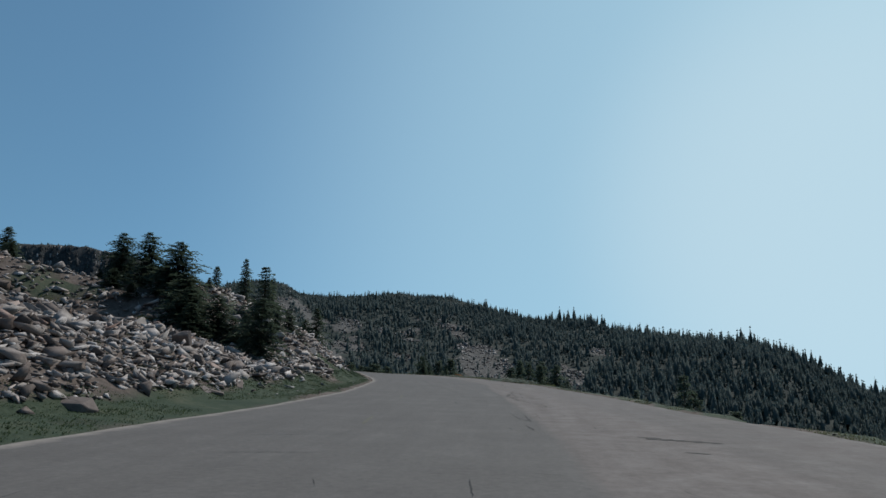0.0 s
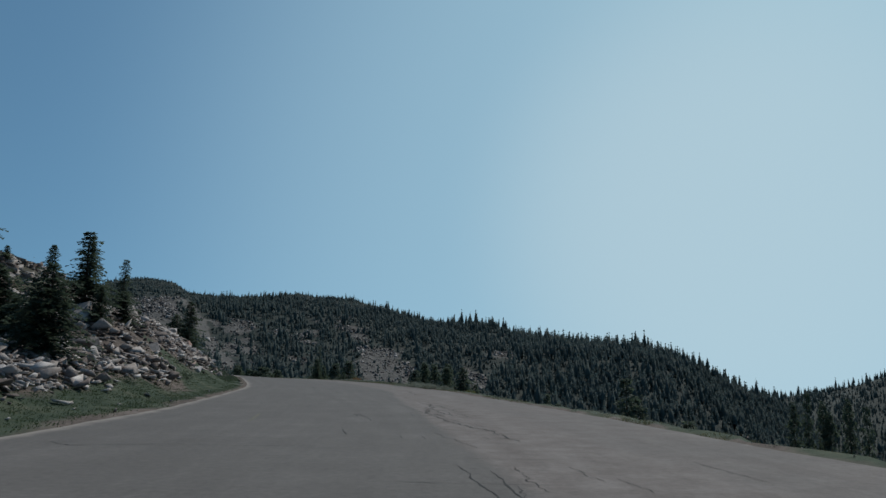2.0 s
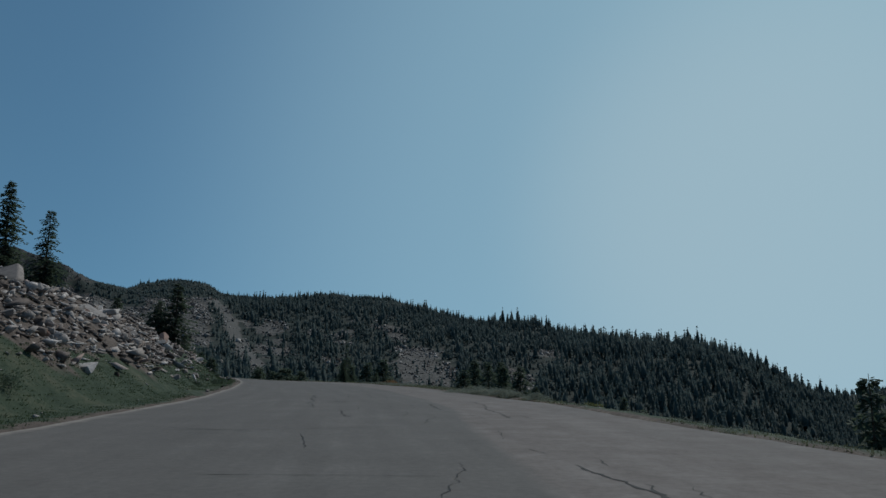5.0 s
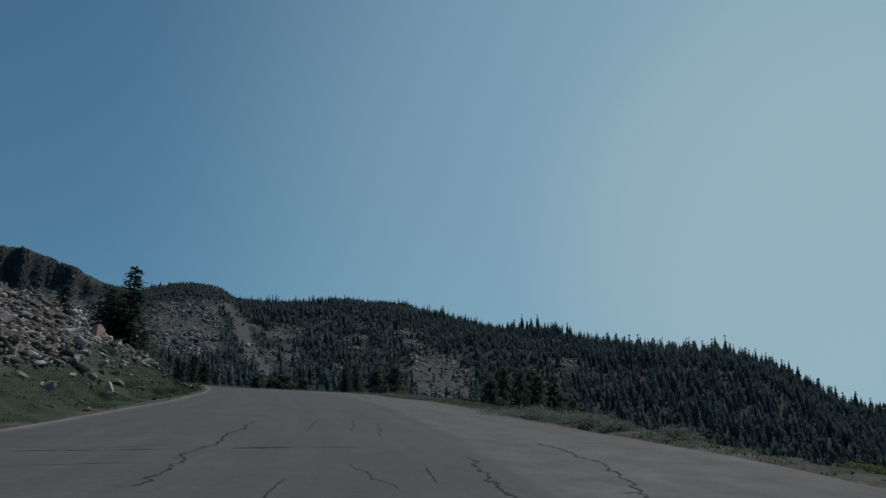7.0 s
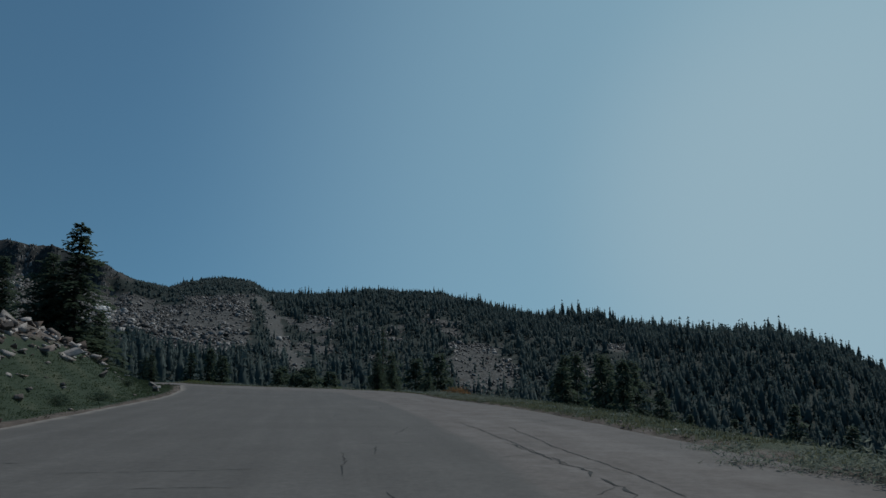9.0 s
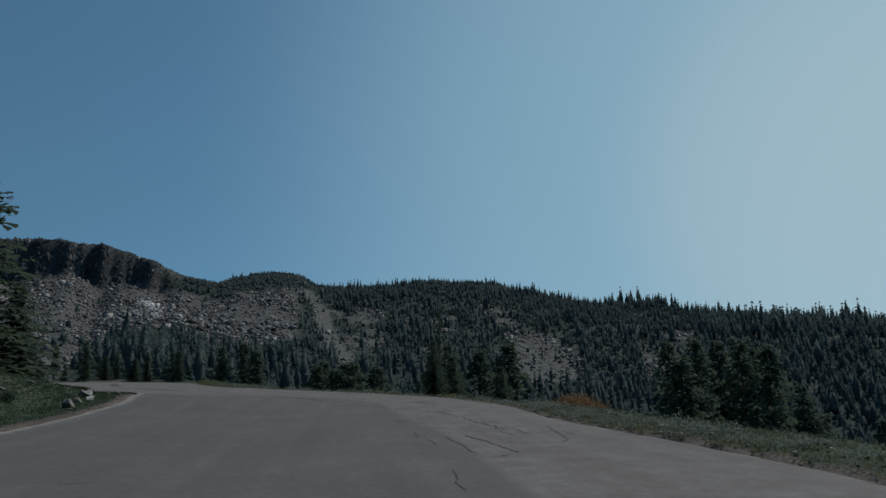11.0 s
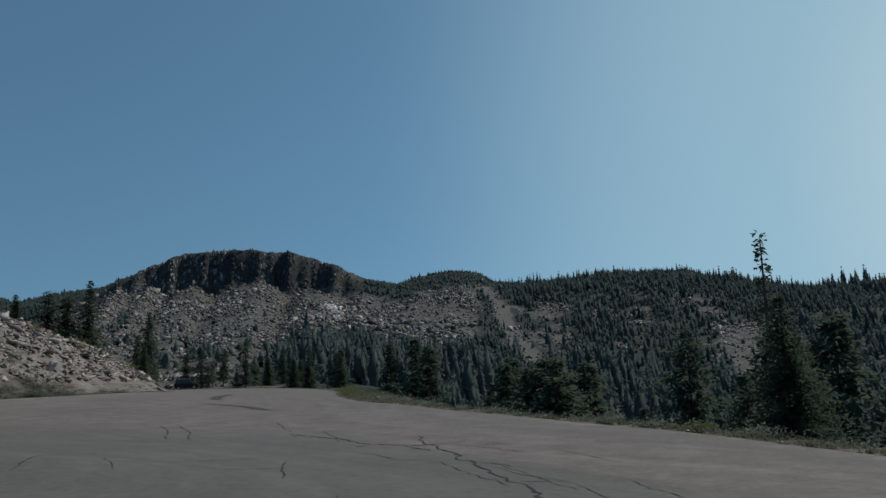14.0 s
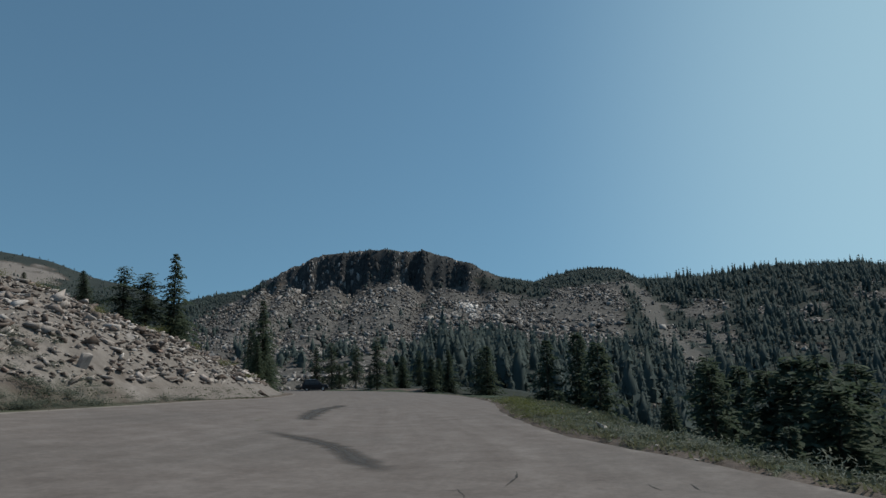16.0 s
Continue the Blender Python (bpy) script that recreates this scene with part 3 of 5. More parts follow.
def scatter(name, kinds, places, mat, label, category):
    """One object of many copies: places are rows of x, y, z, size, turn, kind, stretch."""
    vs, fs, at = [], [], 0
    for x, y, z, size, turn, kind, tall in places:
        v, f = kinds[int(kind)]
        c, s = math.cos(turn) * size, math.sin(turn) * size
        vs.append(np.stack([v[:, 0] * c - v[:, 1] * s + x, v[:, 0] * s + v[:, 1] * c + y, v[:, 2] * size * tall + z], 1))
        fs.append(f + at)
        at += len(v)
    v, f = np.concatenate(vs), np.concatenate(fs)
    me = bpy.data.meshes.new(name)
    me.vertices.add(len(v))
    me.vertices.foreach_set("co", v.astype(np.float32).ravel())
    me.loops.add(f.size)
    me.loops.foreach_set("vertex_index", f.astype(np.int32).ravel())
    me.polygons.add(len(f))
    me.polygons.foreach_set("loop_start", np.arange(0, f.size, f.shape[1], dtype=np.int32))
    me.polygons.foreach_set("loop_total", np.full(len(f), f.shape[1], np.int32))
    me.materials.append(mat)
    me.update(calc_edges=True)
    return tagged(new(name, me), label, category, kind="stuff")


def build_far_forest():
    rng = np.random.default_rng(11)
    kinds = [simple_tree(rng, rng.uniform(0.17, 0.29), False, 12, 1.36) for _ in range(8)] + [simple_tree(rng, rng.uniform(0.4, 0.6), True, 12, 1.4) for _ in range(10)]
    kinds += [simple_tree(rng, rng.uniform(0.17, 0.30), False, 27, 1.06) for _ in range(8)] + [simple_tree(rng, rng.uniform(0.36, 0.52), True, 25, 1.06) for _ in range(10)]
    n = 160000
    th = rng.uniform(-48, 74, n)
    r = np.sqrt(rng.uniform(150 ** 2, 740 ** 2, n))
    far = rng.uniform(0, 1, n) < 0.07
    th = np.where(far, np.where(rng.uniform(0, 1, n) < 0.65, rng.uniform(-48, -27, n), rng.uniform(56, 74, n)), th)
    r = np.where(far, rng.uniform(700, 1500, n), r)
    x, y = MIDDLE[0] - r * np.sin(np.radians(th)), MIDDLE[1] + r * np.cos(np.radians(th))
    d = land(x, y)
    up, clump = d["up"], fbm(x, y, 24, 4, 77)
    bare = np.clip(d["scree"] + d["cliff"], 0, 1)
    rock_near = rock_cover(th + 0.25, up - 0.045, x, y)[0]
    dens = (0.44 + 0.16 * (1 - step(-8, 2, th)) + 0.42 * step(0.3, 0.6, up) * step(-8, 0, th)) * d["forest"] * (0.5 + 0.5 * step(-0.4, 0.15, clump)) * (1 - 0.86 * rock_near * (th > -14)) + 0.015
    # single trees and shrubs on the open rock, more of them in loose bands
    dens += (0.07 + 0.11 * step(33, 36, th)) * d["scree"] * step(0.1, 0.5, clump) * (1 - d["chute"]) * (1 - d["cliff"])
    dens += 0.03 * step(34, 38, th) * (th < 54) * (up < 0.55)
    dens *= 1 - 0.93 * d["cliff"]
    dens += (0.12 + 0.22 * step(-9, 0, th)) * step(1.5, 1.9, up) * (up < 2.03) * (0.35 + 0.9 * step(-0.2, 0.25, clump)) * (1 - 0.5 * cliff_mask(th)) * (1 - d["chute"])
    dens *= 1 - 0.62 * step(1.8, 1.92, up) * (1 - step(-9, 0, th)) * (th > -27)
    dens += 0.3 * d["cliff"] * (1 - step(33.5, 36, th)) * step(-0.1, 0.2, clump + 0.5 * (up - 1.2)) + 0.34 * d["cliff"] * step(-0.05, 0.25, clump)
    dens *= up < 2.06
    dl, _, _ = nearest(LEFT, x, y)
    dr, _, _ = nearest(RIGHT, x, y)
    dens *= ((dr > 68) | ((y > 192) & (dr > 24))) & (dl > 50)
    keep = (rng.uniform(0, 1, n) < dens * 0.8) | (far & (rng.uniform(0, 1, n) < (dens + 0.2) * (1 - 0.88 * (th > 0))))
    x, y, z, up, tk, bare = x[keep], y[keep], d["z"][keep], up[keep], th[keep], bare[keep]
    k = len(x)
    top = step(1.5, 1.8, up)
    # shrubby, rounded growth on the upper slopes; tall firs low down and along the outer ridge
    shrub = step(0.22, 0.55, up) * step(-15, -5, tk) * (1 - 0.6 * (1 - step(0.45, 0.6, up)) * step(17, 20, tk))
    blunt = rng.uniform(0, 1, k) < 0.2 + (0.42 + 0.28 * step(17, 20, tk)) * shrub
    size = np.where(blunt, np.clip(rng.gamma(9, 0.29, k), 1.2, 4.6), np.clip(rng.gamma(6, 1.12, k), 2.5, 13))
    size = size * (1 - top * np.where(tk > 2, 0.35, 0.1)) * np.where(bare > 0.5, 0.8, 1.0) * np.where(far[keep], np.where(tk > 0, 1.2, 1.1), 1.0)
    size *= 0.95 + 0.4 * fbm(x, y, 26, 3, 78)
    size = np.where(~blunt & (up > 0.35), size * (1 - (0.25 + 0.2 * step(17, 20, tk)) * step(-15, -3, tk)), size)
    size = np.where(~blunt & (up > 1.85) & (tk < -4), size * 1.35, size)
    size = np.where((cliff_mask(tk) > 0.3) & (up > 1.3), size * 0.6, size)
    size = np.where((tk > 33) & (up < 0.6), np.clip(size, 1.5, 5.5), size)
    blunt = blunt | ((tk > 33) & (up < 0.6) & (rng.uniform(0, 1, k) < 0.6))
    kind = np.where(blunt, rng.integers(8, 18, k), rng.integers(0, 8, k)) + 18 * (np.hypot(x + 25, y - 130) < 170)
    places = np.stack([x, y, z - 0.4, size, rng.uniform(0, 6.28, k), kind, rng.uniform(0.85, 1.2, k)], 1)
    return scatter("conifer_forest", kinds, places, NEEDLE_HAZED, "dark green conifer forest on the mountainside, paled bluish for haze", "forest")


def rock_shape(rng, corners, slab=1.0):
    """An angular block about one metre across: the hull of a few random corners."""
    bm = bmesh.new()
    for _ in range(corners):
        p = rng.uniform(-1, 1, 3)
        p = p / max(abs(p)) ** 0.75 * np.array([0.62, 0.46, 0.34 * slab])
        bm.verts.new(p)
    bmesh.ops.convex_hull(bm, input=bm.verts[:])
    bmesh.ops.delete(bm, geom=[q for q in bm.verts if not q.link_faces], context='VERTS')
    bmesh.ops.triangulate(bm, faces=bm.faces[:])
    bmesh.ops.recalc_face_normals(bm, faces=bm.faces[:])
    bm.verts.index_update()
    v = np.array([q.co[:] for q in bm.verts])
    f = np.array([[q.index for q in t.verts] for t in bm.faces])
    bm.free()
    return v, f


def build_scree():
    rng = np.random.default_rng(5)
    kinds = [rock_shape(rng, 6, 1.0) for _ in range(14)]
    n = 420000
    th, r = rng.uniform(-18, 72, n), np.sqrt(rng.uniform(112 ** 2, 560 ** 2, n))
    high = th > 57
    r = np.where(high, rng.uniform(600, 1080, n), r)
    x, y = MIDDLE[0] - r * np.sin(np.radians(th)), MIDDLE[1] + r * np.cos(np.radians(th))
    d = land(x, y)
    chance = d["scree"] * (0.10 + 0.75 * step(-0.2, 0.25, fbm(x, y, 16, 3, 15))) * (1 - 0.75 * d["chute"] * ((th < 28) | (th > 33))) + 0.6 * d["chute"] * (th > 28) * (th < 33) + 0.03 * d["forest"] * step(0.0, 0.3, fbm(x, y, 45, 3, 16)) * (th > -14)
    off = np.minimum(nearest(LEFT, x, y)[0], nearest(RIGHT, x, y)[0])
    keep = (rng.uniform(0, 1, n) < chance * np.where(high, 0.03, 0.8)) & (off > 6) & ~on_road(x, y)
    x, y, z = x[keep], y[keep], d["z"][keep]
    k = len(x)
    # the largest blocks lie under the cliff and along the foot of the bowl
    coarse = 1.0 + 0.45 * step(0.7, 0.9, d["up"][keep]) * step(34, 38, th[keep]) + 0.4 * (1 - step(0.55, 0.75, d["up"][keep])) * step(18, 21, th[keep]) * (th[keep] < 34)
    size = np.clip(rng.lognormal(-0.15, 0.48, k), 0.4, 3.0) * np.where(high[keep], 2.2, coarse)
    places = np.stack([x, y, z + 0.16 * size, size, rng.uniform(0, 6.28, k), rng.integers(0, 14, k), rng.uniform(0.8, 1.7, k)], 1)
    white = (d["chute"][keep] > 0.3) & (th[keep] > 28.8) & (th[keep] < 32.6)
    scatter("white_scree", kinds, places[white] * np.array([1, 1, 1, 1.1, 1, 1, 0.8]), WHITE_ROCK, "fresh white broken rock below the cliff", "rocks")
    return scatter("scree_rocks", kinds, places[~white], SCREE, "pale grey boulders of the scree field below the cliff", "rocks")


def build_crag():
    """Blocks and pillars that stand out of the cliff face."""
    rng = np.random.default_rng(15)
    kinds = [rock_shape(rng, 12, 2.2) for _ in range(12)]
    n = 9000
    th, r = rng.uniform(27.5, 47, n), rng.uniform(485, 545, n)
    x, y = MIDDLE[0] - r * np.sin(np.radians(th)), MIDDLE[1] + r * np.cos(np.radians(th))
    d = land(x, y)
    keep = (d["cliff"] > 0.6) & (d["up"] < 1.6) & (rng.uniform(0, 1, n) < 0.75)
    x, y, z = x[keep], y[keep], d["z"][keep]
    k = len(x)
    size = np.clip(rng.lognormal(0.55, 0.4, k), 1.0, 3.8) * np.where(d["up"][keep] > 1.4, 0.6, 1.0)
    places = np.stack([x, y, z - 1.05 * size, size, rng.uniform(0, 6.28, k), rng.integers(0, 12, k), rng.uniform(1.0, 2.2, k)], 1)
    # weathered faces come in groups: pale at both ends, dark in the middle
    tone = fbm(x, y, 13, 3, 19) + 0.25 * np.cos(np.radians((th[keep] - 39.5) * 40)) * -1
    pale = tone + rng.uniform(-0.25, 0.25, k) > 0.08
    scatter("pale_cliff_blocks", kinds, places[pale] * np.array([1, 1, 1, 0.85, 1, 1, 1.25]), SCREE, "pale grey weathered rock pillars of the cliff", "cliff")
    return scatter("cliff_blocks", kinds, places[~pale], CLIFF, "dark cracked rock pillars and blocks of the cliff", "cliff")


build_crag()
build_far_forest()
build_scree()


# ---------------------------------------------------------------- standing trees
from mathutils.bvhtree import BVHTree

_tree_ground = BVHTree.FromPolygons([v.co for v in ground.data.vertices], [p.vertices for p in ground.data.polygons])
_tree_road = BVHTree.FromPolygons([v.co for v in road.data.vertices], [p.vertices for p in road.data.polygons])


def ground_z(x, y):
    hit = _tree_ground.ray_cast(Vector((x, y, 400)), Vector((0, 0, -1)))
    return hit[0].z, hit[1]


def road_z(x, y):
    hit = _tree_road.ray_cast(Vector((x, y, 50)), Vector((0, 0, -1)))
    return hit[0].z if hit[0] else 0.0


def part(name, verts, faces, mat, parent, label="", smooth=False):
    """One mesh under a thing or a part."""
    ob = mesh_object(name, verts, faces, mat, parent, smooth)
    if label:
        ob["label"] = label
    return ob


def tube(points, radii, sides=7):
    """Vertices and faces of a tapering tube along points."""
    v, f = [], []
    for (x, y, z), r in zip(points, radii):
        v += [(x + r * math.cos(6.2832 * k / sides), y + r * math.sin(6.2832 * k / sides), z) for k in range(sides)]
    for a in range(len(points) - 1):
        for k in range(sides):
            n = (k + 1) % sides
            f.append((a * sides + k, a * sides + n, (a + 1) * sides + n, (a + 1) * sides + k))
    f.append(tuple(range(sides))[::-1])
    f.append(tuple((len(points) - 1) * sides + k for k in range(sides)))
    return v, f


def conifer(rng, width, bare, dense, ragged, spray=0.040, tiers=0.030, taper=0.78, loose=0.6):
    """A fir one metre high: trunk and crown. width: radius of the crown; bare: height of the lowest branch."""
    root = new("fir_tree")
    bend = rng.normal(0, 0.008, 2)
    pts = [(bend[0] * z * z, bend[1] * z * z, z) for z in (-0.04, 0.0, 0.05, 0.3, 0.6, 0.85, 0.995)]
    v, f = tube(pts, [0.026, 0.022, 0.018, 0.0145, 0.009, 0.004, 0.001])
    part("trunk", v, f, BARK, root)
    v, f = [], []
    z, turn = bare, 0.0
    while z < 0.985:
        t = (z - bare) / (1 - bare)
        reach = width * (1 - t) ** taper * (0.55 + 0.45 * min(1, (t + 0.06) / 0.16))
        gap = 1 + ragged * rng.uniform(-1, 0.8)
        for k in range(int(round(dense * (1 - 0.35 * t)))):
            a = turn + 6.2832 * k / dense + rng.uniform(-0.35, 0.35)
            if rng.uniform() < 0.16:
                continue
            long = max(0.012, reach * gap * rng.uniform(0.5, 1.2))
            rise = 0.45 * t - 0.28 + rng.uniform(-0.12, 0.12)
            ca, sa = math.cos(a), math.sin(a)
            bx, by = bend[0] * z * z, bend[1] * z * z
            n = max(3, int(long / min(0.0195, spray * 0.9)))
            for q in range(n):
                s = (q + 0.6) / n
                px, py = bx + ca * long * s, by + sa * long * s
                pz = z + rise * long * s - 0.22 * long * s * s + rng.uniform(-loose, loose) * tiers
                for side in (-1, 1):
                    w = (spray + 0.09 * long * (1 - s)) * rng.uniform(0.6, 1.2)
                    ox, oy = -sa * side * w + ca * w * 0.55, ca * side * w + sa * w * 0.55
                    tx, ty = ca * w * 0.6, sa * w * 0.6
                    dz = -w * rng.uniform(-0.35, 0.95)
                    b = len(v)
                    v += [(px, py, pz), (px + ox * 0.55 - tx * 0.4, py + oy * 0.55 - ty * 0.4, pz + dz * 0.35), (px + ox, py + oy, pz + dz), (px + ox * 0.5 + tx, py + oy * 0.5 + ty, pz + dz * 0.6 + 0.004)]
                    f.append((b, b + 1, b + 2, b + 3))
        z += tiers * (1 - 0.35 * t) * rng.uniform(0.75, 1.25)
        turn += 2.4
    part("crown", v, f, NEEDLE, root)
    return root


_rng = np.random.default_rng(3)
FIRS = {
    "full": conifer(_rng, 0.30, 0.03, 10, 0.42, 0.030, 0.026),
    "broad": conifer(_rng, 0.36, 0.04, 10, 0.5, 0.030, 0.028, 0.58),
    "spire": conifer(_rng, 0.27, 0.05, 14, 0.38, 0.026, 0.034, 0.80, 0.25),
    "open": conifer(_rng, 0.28, 0.12, 13, 0.42, 0.027, 0.040, 0.75, 0.25),
    "pine": conifer(_rng, 0.24, 0.22, 9, 0.85, 0.026, 0.030, 0.42),
    "ragged": conifer(_rng, 0.28, 0.10, 9, 0.80, 0.026, 0.030, 0.55),
    "thin": conifer(_rng, 0.09, 0.08, 6, 0.4, 0.013, 0.03),
    "light": conifer(_rng, 0.27, 0.04, 7, 0.45, 0.042, 0.036),
    "dense": conifer(_rng, 0.30, 0.03, 13, 0.42, 0.0105, 0.016),
}


def planted(kind, x, y, tip, label, group, wide=1.0):
    z, _ = ground_z(x, y)
    h = max(1.2, tip - z + 0.15)
    wide *= min(1, 14 / h) ** 0.7
    m = Matrix.Translation((x, y, z - 0.15)) @ Matrix.Rotation(random.uniform(0, 6.28), 4, 'Z') @ Matrix.Diagonal((h * wide, h * wide, h, 1))
    t = copy_thing(FIRS[kind], m)
    return tagged(t, label, "fir tree", group)


HILL = "firs on the boulder hillside"
for kind, x, y, tip, wide in [("broad", -37, 62, 13.6, 1.05), ("broad", -33, 59.5, 13.2, 0.95), ("broad", -28.4, 56, 11.7, 1.3), ("full", -34.5, 56.5, 9.4, 1.9), ("broad", -30.5, 58, 10.0, 2.0), ("broad", -27.6, 54.2, 7.2, 1.7), ("broad", -26.0, 53.0, 8.6, 1.5), ("broad", -24.5, 50.5, 7.2, 1.7), ("full", -23.0, 48.0, 5.8, 1.6), ("full", -20.3, 49.3, 4.8, 1.8), ("full", -31.5, 54.5, 8.0, 1.9),
                              ("full", -26.6, 58.5, 8.6, 1.2), ("full", -50, 63, 14.4, 1.1), ("broad", -47, 60, 12.6, 1.0), ("open", -21.3, 58, 9.9, 1.1), ("full", -19.4, 56.0, 6.2, 0.95), ("broad", -16.5, 44.7, 5.9, 1.0),
                              ("full", -18.6, 47.6, 5.0, 1.5), ("full", -19.8, 60.5, 6.4, 1.4), ("broad", -35.6, 60.0, 9.6, 1.3), ("broad", -32.2, 57.2, 8.4, 1.4), ("broad", -29.4, 55.0, 7.6, 1.4), ("full", -38.5, 61.0, 9.2, 1.3), ("broad", -22.0, 50.2, 6.6, 1.2)]:
    planted(kind, x, y, tip, "dark green fir growing among boulders on the hillside", HILL, wide * 1.4)
for kind, x, y, tip, wide in [("spire", -36.3, 91.0, 15.7, 1.0), ("open", -31.4, 88.3, 12.8, 1.0), ("full", -40.0, 90.0, 14.5, 1.0),
                              ("spire", -34.2, 119.8, 11.4, 1.35), ("broad", -36.3, 120.4, 9.4, 1.1), ("broad", -37.1, 121.6, 8.6, 1.1), ("full", -33.9, 122.5, 5.6, 1.2), ("full", -44.1, 126.1, 10.4, 0.95), ("broad", -45.6, 127.5, 8.0, 0.8)]:
    planted(kind, x, y, tip, "tall fir standing above the rocky slope", "firs above the rocky slope", wide)
for kind, x, y, tip, wide in [("spire", -69.2, 159.1, 9.9, 0.95), ("ragged", -70.8, 156.5, 8.9, 1.35), ("pine", -70.0, 157.6, 8.5, 1.35), ("full", -71.6, 154.3, 8.5, 1.2), ("full", -74.7, 154.2, 7.4, 1.4),
                              ("full", -72.1, 161.7, 6.4, 1.3), ("full", -73.7, 151.7, 7.0, 1.4)]:
    planted(kind, x, y, tip, "slender fir on the crest of the gravel slope", "firs on the gravel slope", wide)
for kind, x, y, tip, wide in [("spire", -82.1, 177.7, 9.1, 0.9), ("full", -85.0, 178.7, 6.6, 0.9), ("full", -80.6, 175.8, 5.2, 0.9), ("full", -89.7, 184.2, 5.8, 1.2), ("ragged", -99.6, 193.6, 6.6, 0.95), ("ragged", -116.0, 218.6, 7.0, 1.05),
                              ("ragged", -112.4, 218.8, 7.2, 1.0), ("pine", -109.4, 217.4, 3.6, 1.1), ("pine", -110.3, 222.5, 6.6, 0.95), ("ragged", -90.8, 205.1, 6.7, 1.05), ("full", -103.4, 223.2, 3.6, 1.0), ("full", -90.6, 210.4, 4.1, 1.2), ("ragged", -94.7, 219.9, 5.1, 1.0),
                              ("full", -78.0, 199.9, 3.4, 1.3), ("pine", -120.6, 230.8, 4.2, 1.0), ("full", -113.8, 230.2, 2.9, 1.1), ("ragged", -99.0, 221.0, 4.0, 1.0), ("full", -86.0, 213.0, 3.6, 1.2), ("spire", -77.7, 203.2, 4.4, 1.2),
                              ("full", -70.2, 200.2, 4.6, 0.95), ("spire", -64.2, 203.2, 5.0, 1.1), ("full", -61.2, 205.2, 6.0, 1.0), ("full", -57.7, 202.2, 4.6, 1.2), ("ragged", -73.7, 204.2, 4.4, 1.1)]:
    planted(kind, x, y, tip, "dark fir beyond the bend of the road", "firs beyond the bend", wide)
VALE = "firs below the road"
for kind, x, y, tip, wide in [("thin", -17.8, 144.3, 5.7, 0.9), ("dense", -17.5, 140.2, 3.2, 1.0), ("dense", -17.2, 145.6, 2.2, 1.2), ("dense", -18.7, 149.2, 0.8, 1.1), ("dense", -13.7, 146.7, 1.4, 1.1), ("full", -14.2, 162.8, 4.0, 1.2), ("full", -17.5, 166.2, 3.4, 1.2),
                              ("broad", -24.2, 189.6, 4.5, 1.0), ("full", 2.3, 154, 3.9, 0.9), ("full", 4.0, 146.8, 3.5, 0.95), ("full", 6.3, 148.7, 3.0, 0.9), ("full", -0.2, 150.2, 2.2, 1.2), ("full", -43.9, 193.8, 2.1, 1.3), ("full", -47.7, 207.5, 2.8, 1.35), ("full", -45.2, 209.2, 1.8, 1.2),
                              ("full", 7.7, 171.6, 3.8, 1.1), ("full", 2.3, 170.0, 3.8, 1.0), ("broad", 11.0, 170.5, 2.8, 1.1), ("broad", 13.1, 163.6, -0.8, 0.9), ("open", 17.3, 72.3, 1.6, 0.8), ("full", 18.6, 73.5, 0.2, 0.8), ("full", 21.0, 69.0, -1.6, 0.9),
                              ("open", 126, 234.7, -1.4, 1.0), ("full", 130, 232.7, -3.9, 1.1), ("full", 137, 231, -3.0, 1.1), ("full", 125, 240, -4.5, 1.1), ("open", 141, 228, -5.0, 1.1), ("full", 131, 230, -7, 1.2),
                              ("full", -35.7, 180.6, 2.3, 1.4), ("broad", -34.0, 178.1, 2.0, 1.2), ("full", -33.1, 184.8, 1.7, 1.4), ("full", -37.8, 182.8, 1.4, 1.3), ("full", -32.7, 172.9, 0.6, 1.4)]:
    planted(kind, x, y, tip, "dark fir on the slope below the road", VALE, wide)
_r = random.Random(8)
_made = 0
while _made < 85:
    x, y = _r.uniform(-70, 30), _r.uniform(128, 228)
    if on_road(np.array([x]), np.array([y]))[0]:
        continue
    dr = nearest(RIGHT, np.array([x]), np.array([y]))[0][0]
    dl = nearest(LEFT, np.array([x]), np.array([y]))[0][0]
    if dr > dl or not 9 < dr < 72:
        continue
    z = ground_z(x, y)[0]
    planted("light", x, y, z + min(_r.uniform(5.0, 11.5), 2.6 - z + _r.uniform(-1.5, 0.8)), "dark fir on the slope below the road", VALE, _r.uniform(0.9, 1.25))
    _made += 1
for t in FIRS.values():
    for o in (*t.children, t):
        bpy.data.objects.remove(o)


# ---------------------------------------------------------------- boulders, stones and low plants
def edge_places(line, rng, n, lo, hi, near, far, power=1.0):
    """Places beside an edge of the road: rows lo to hi along y, near to far from it, and outside the road."""
    rows = np.where((line[:, 1] > lo) & (line[:, 1] < hi))[0]
    a = rng.choice(rows[:-1], n)
    f = rng.uniform(0, 1, (n, 1))
    p = line[a, :2] * (1 - f) + line[a + 1, :2] * f
    tangent = line[a + 1, :2] - line[a, :2]
    tangent /= np.linalg.norm(tangent, axis=1)[:, None]
    away = np.stack([-tangent[:, 1], tangent[:, 0]], 1) * (1 if line is LEFT else -1)
    off = near + (far - near) * rng.uniform(0, 1, (n, 1)) ** power
    p = p + away * off
    ok = ~on_road(p[:, 0], p[:, 1])
    return p[ok], off[ok, 0]


def turned(v, rng):
    return v @ np.array(Euler(rng.uniform(-0.5, 0.5, 3) + np.array([0, 0, rng.uniform(0, 6.28)])).to_matrix()).T


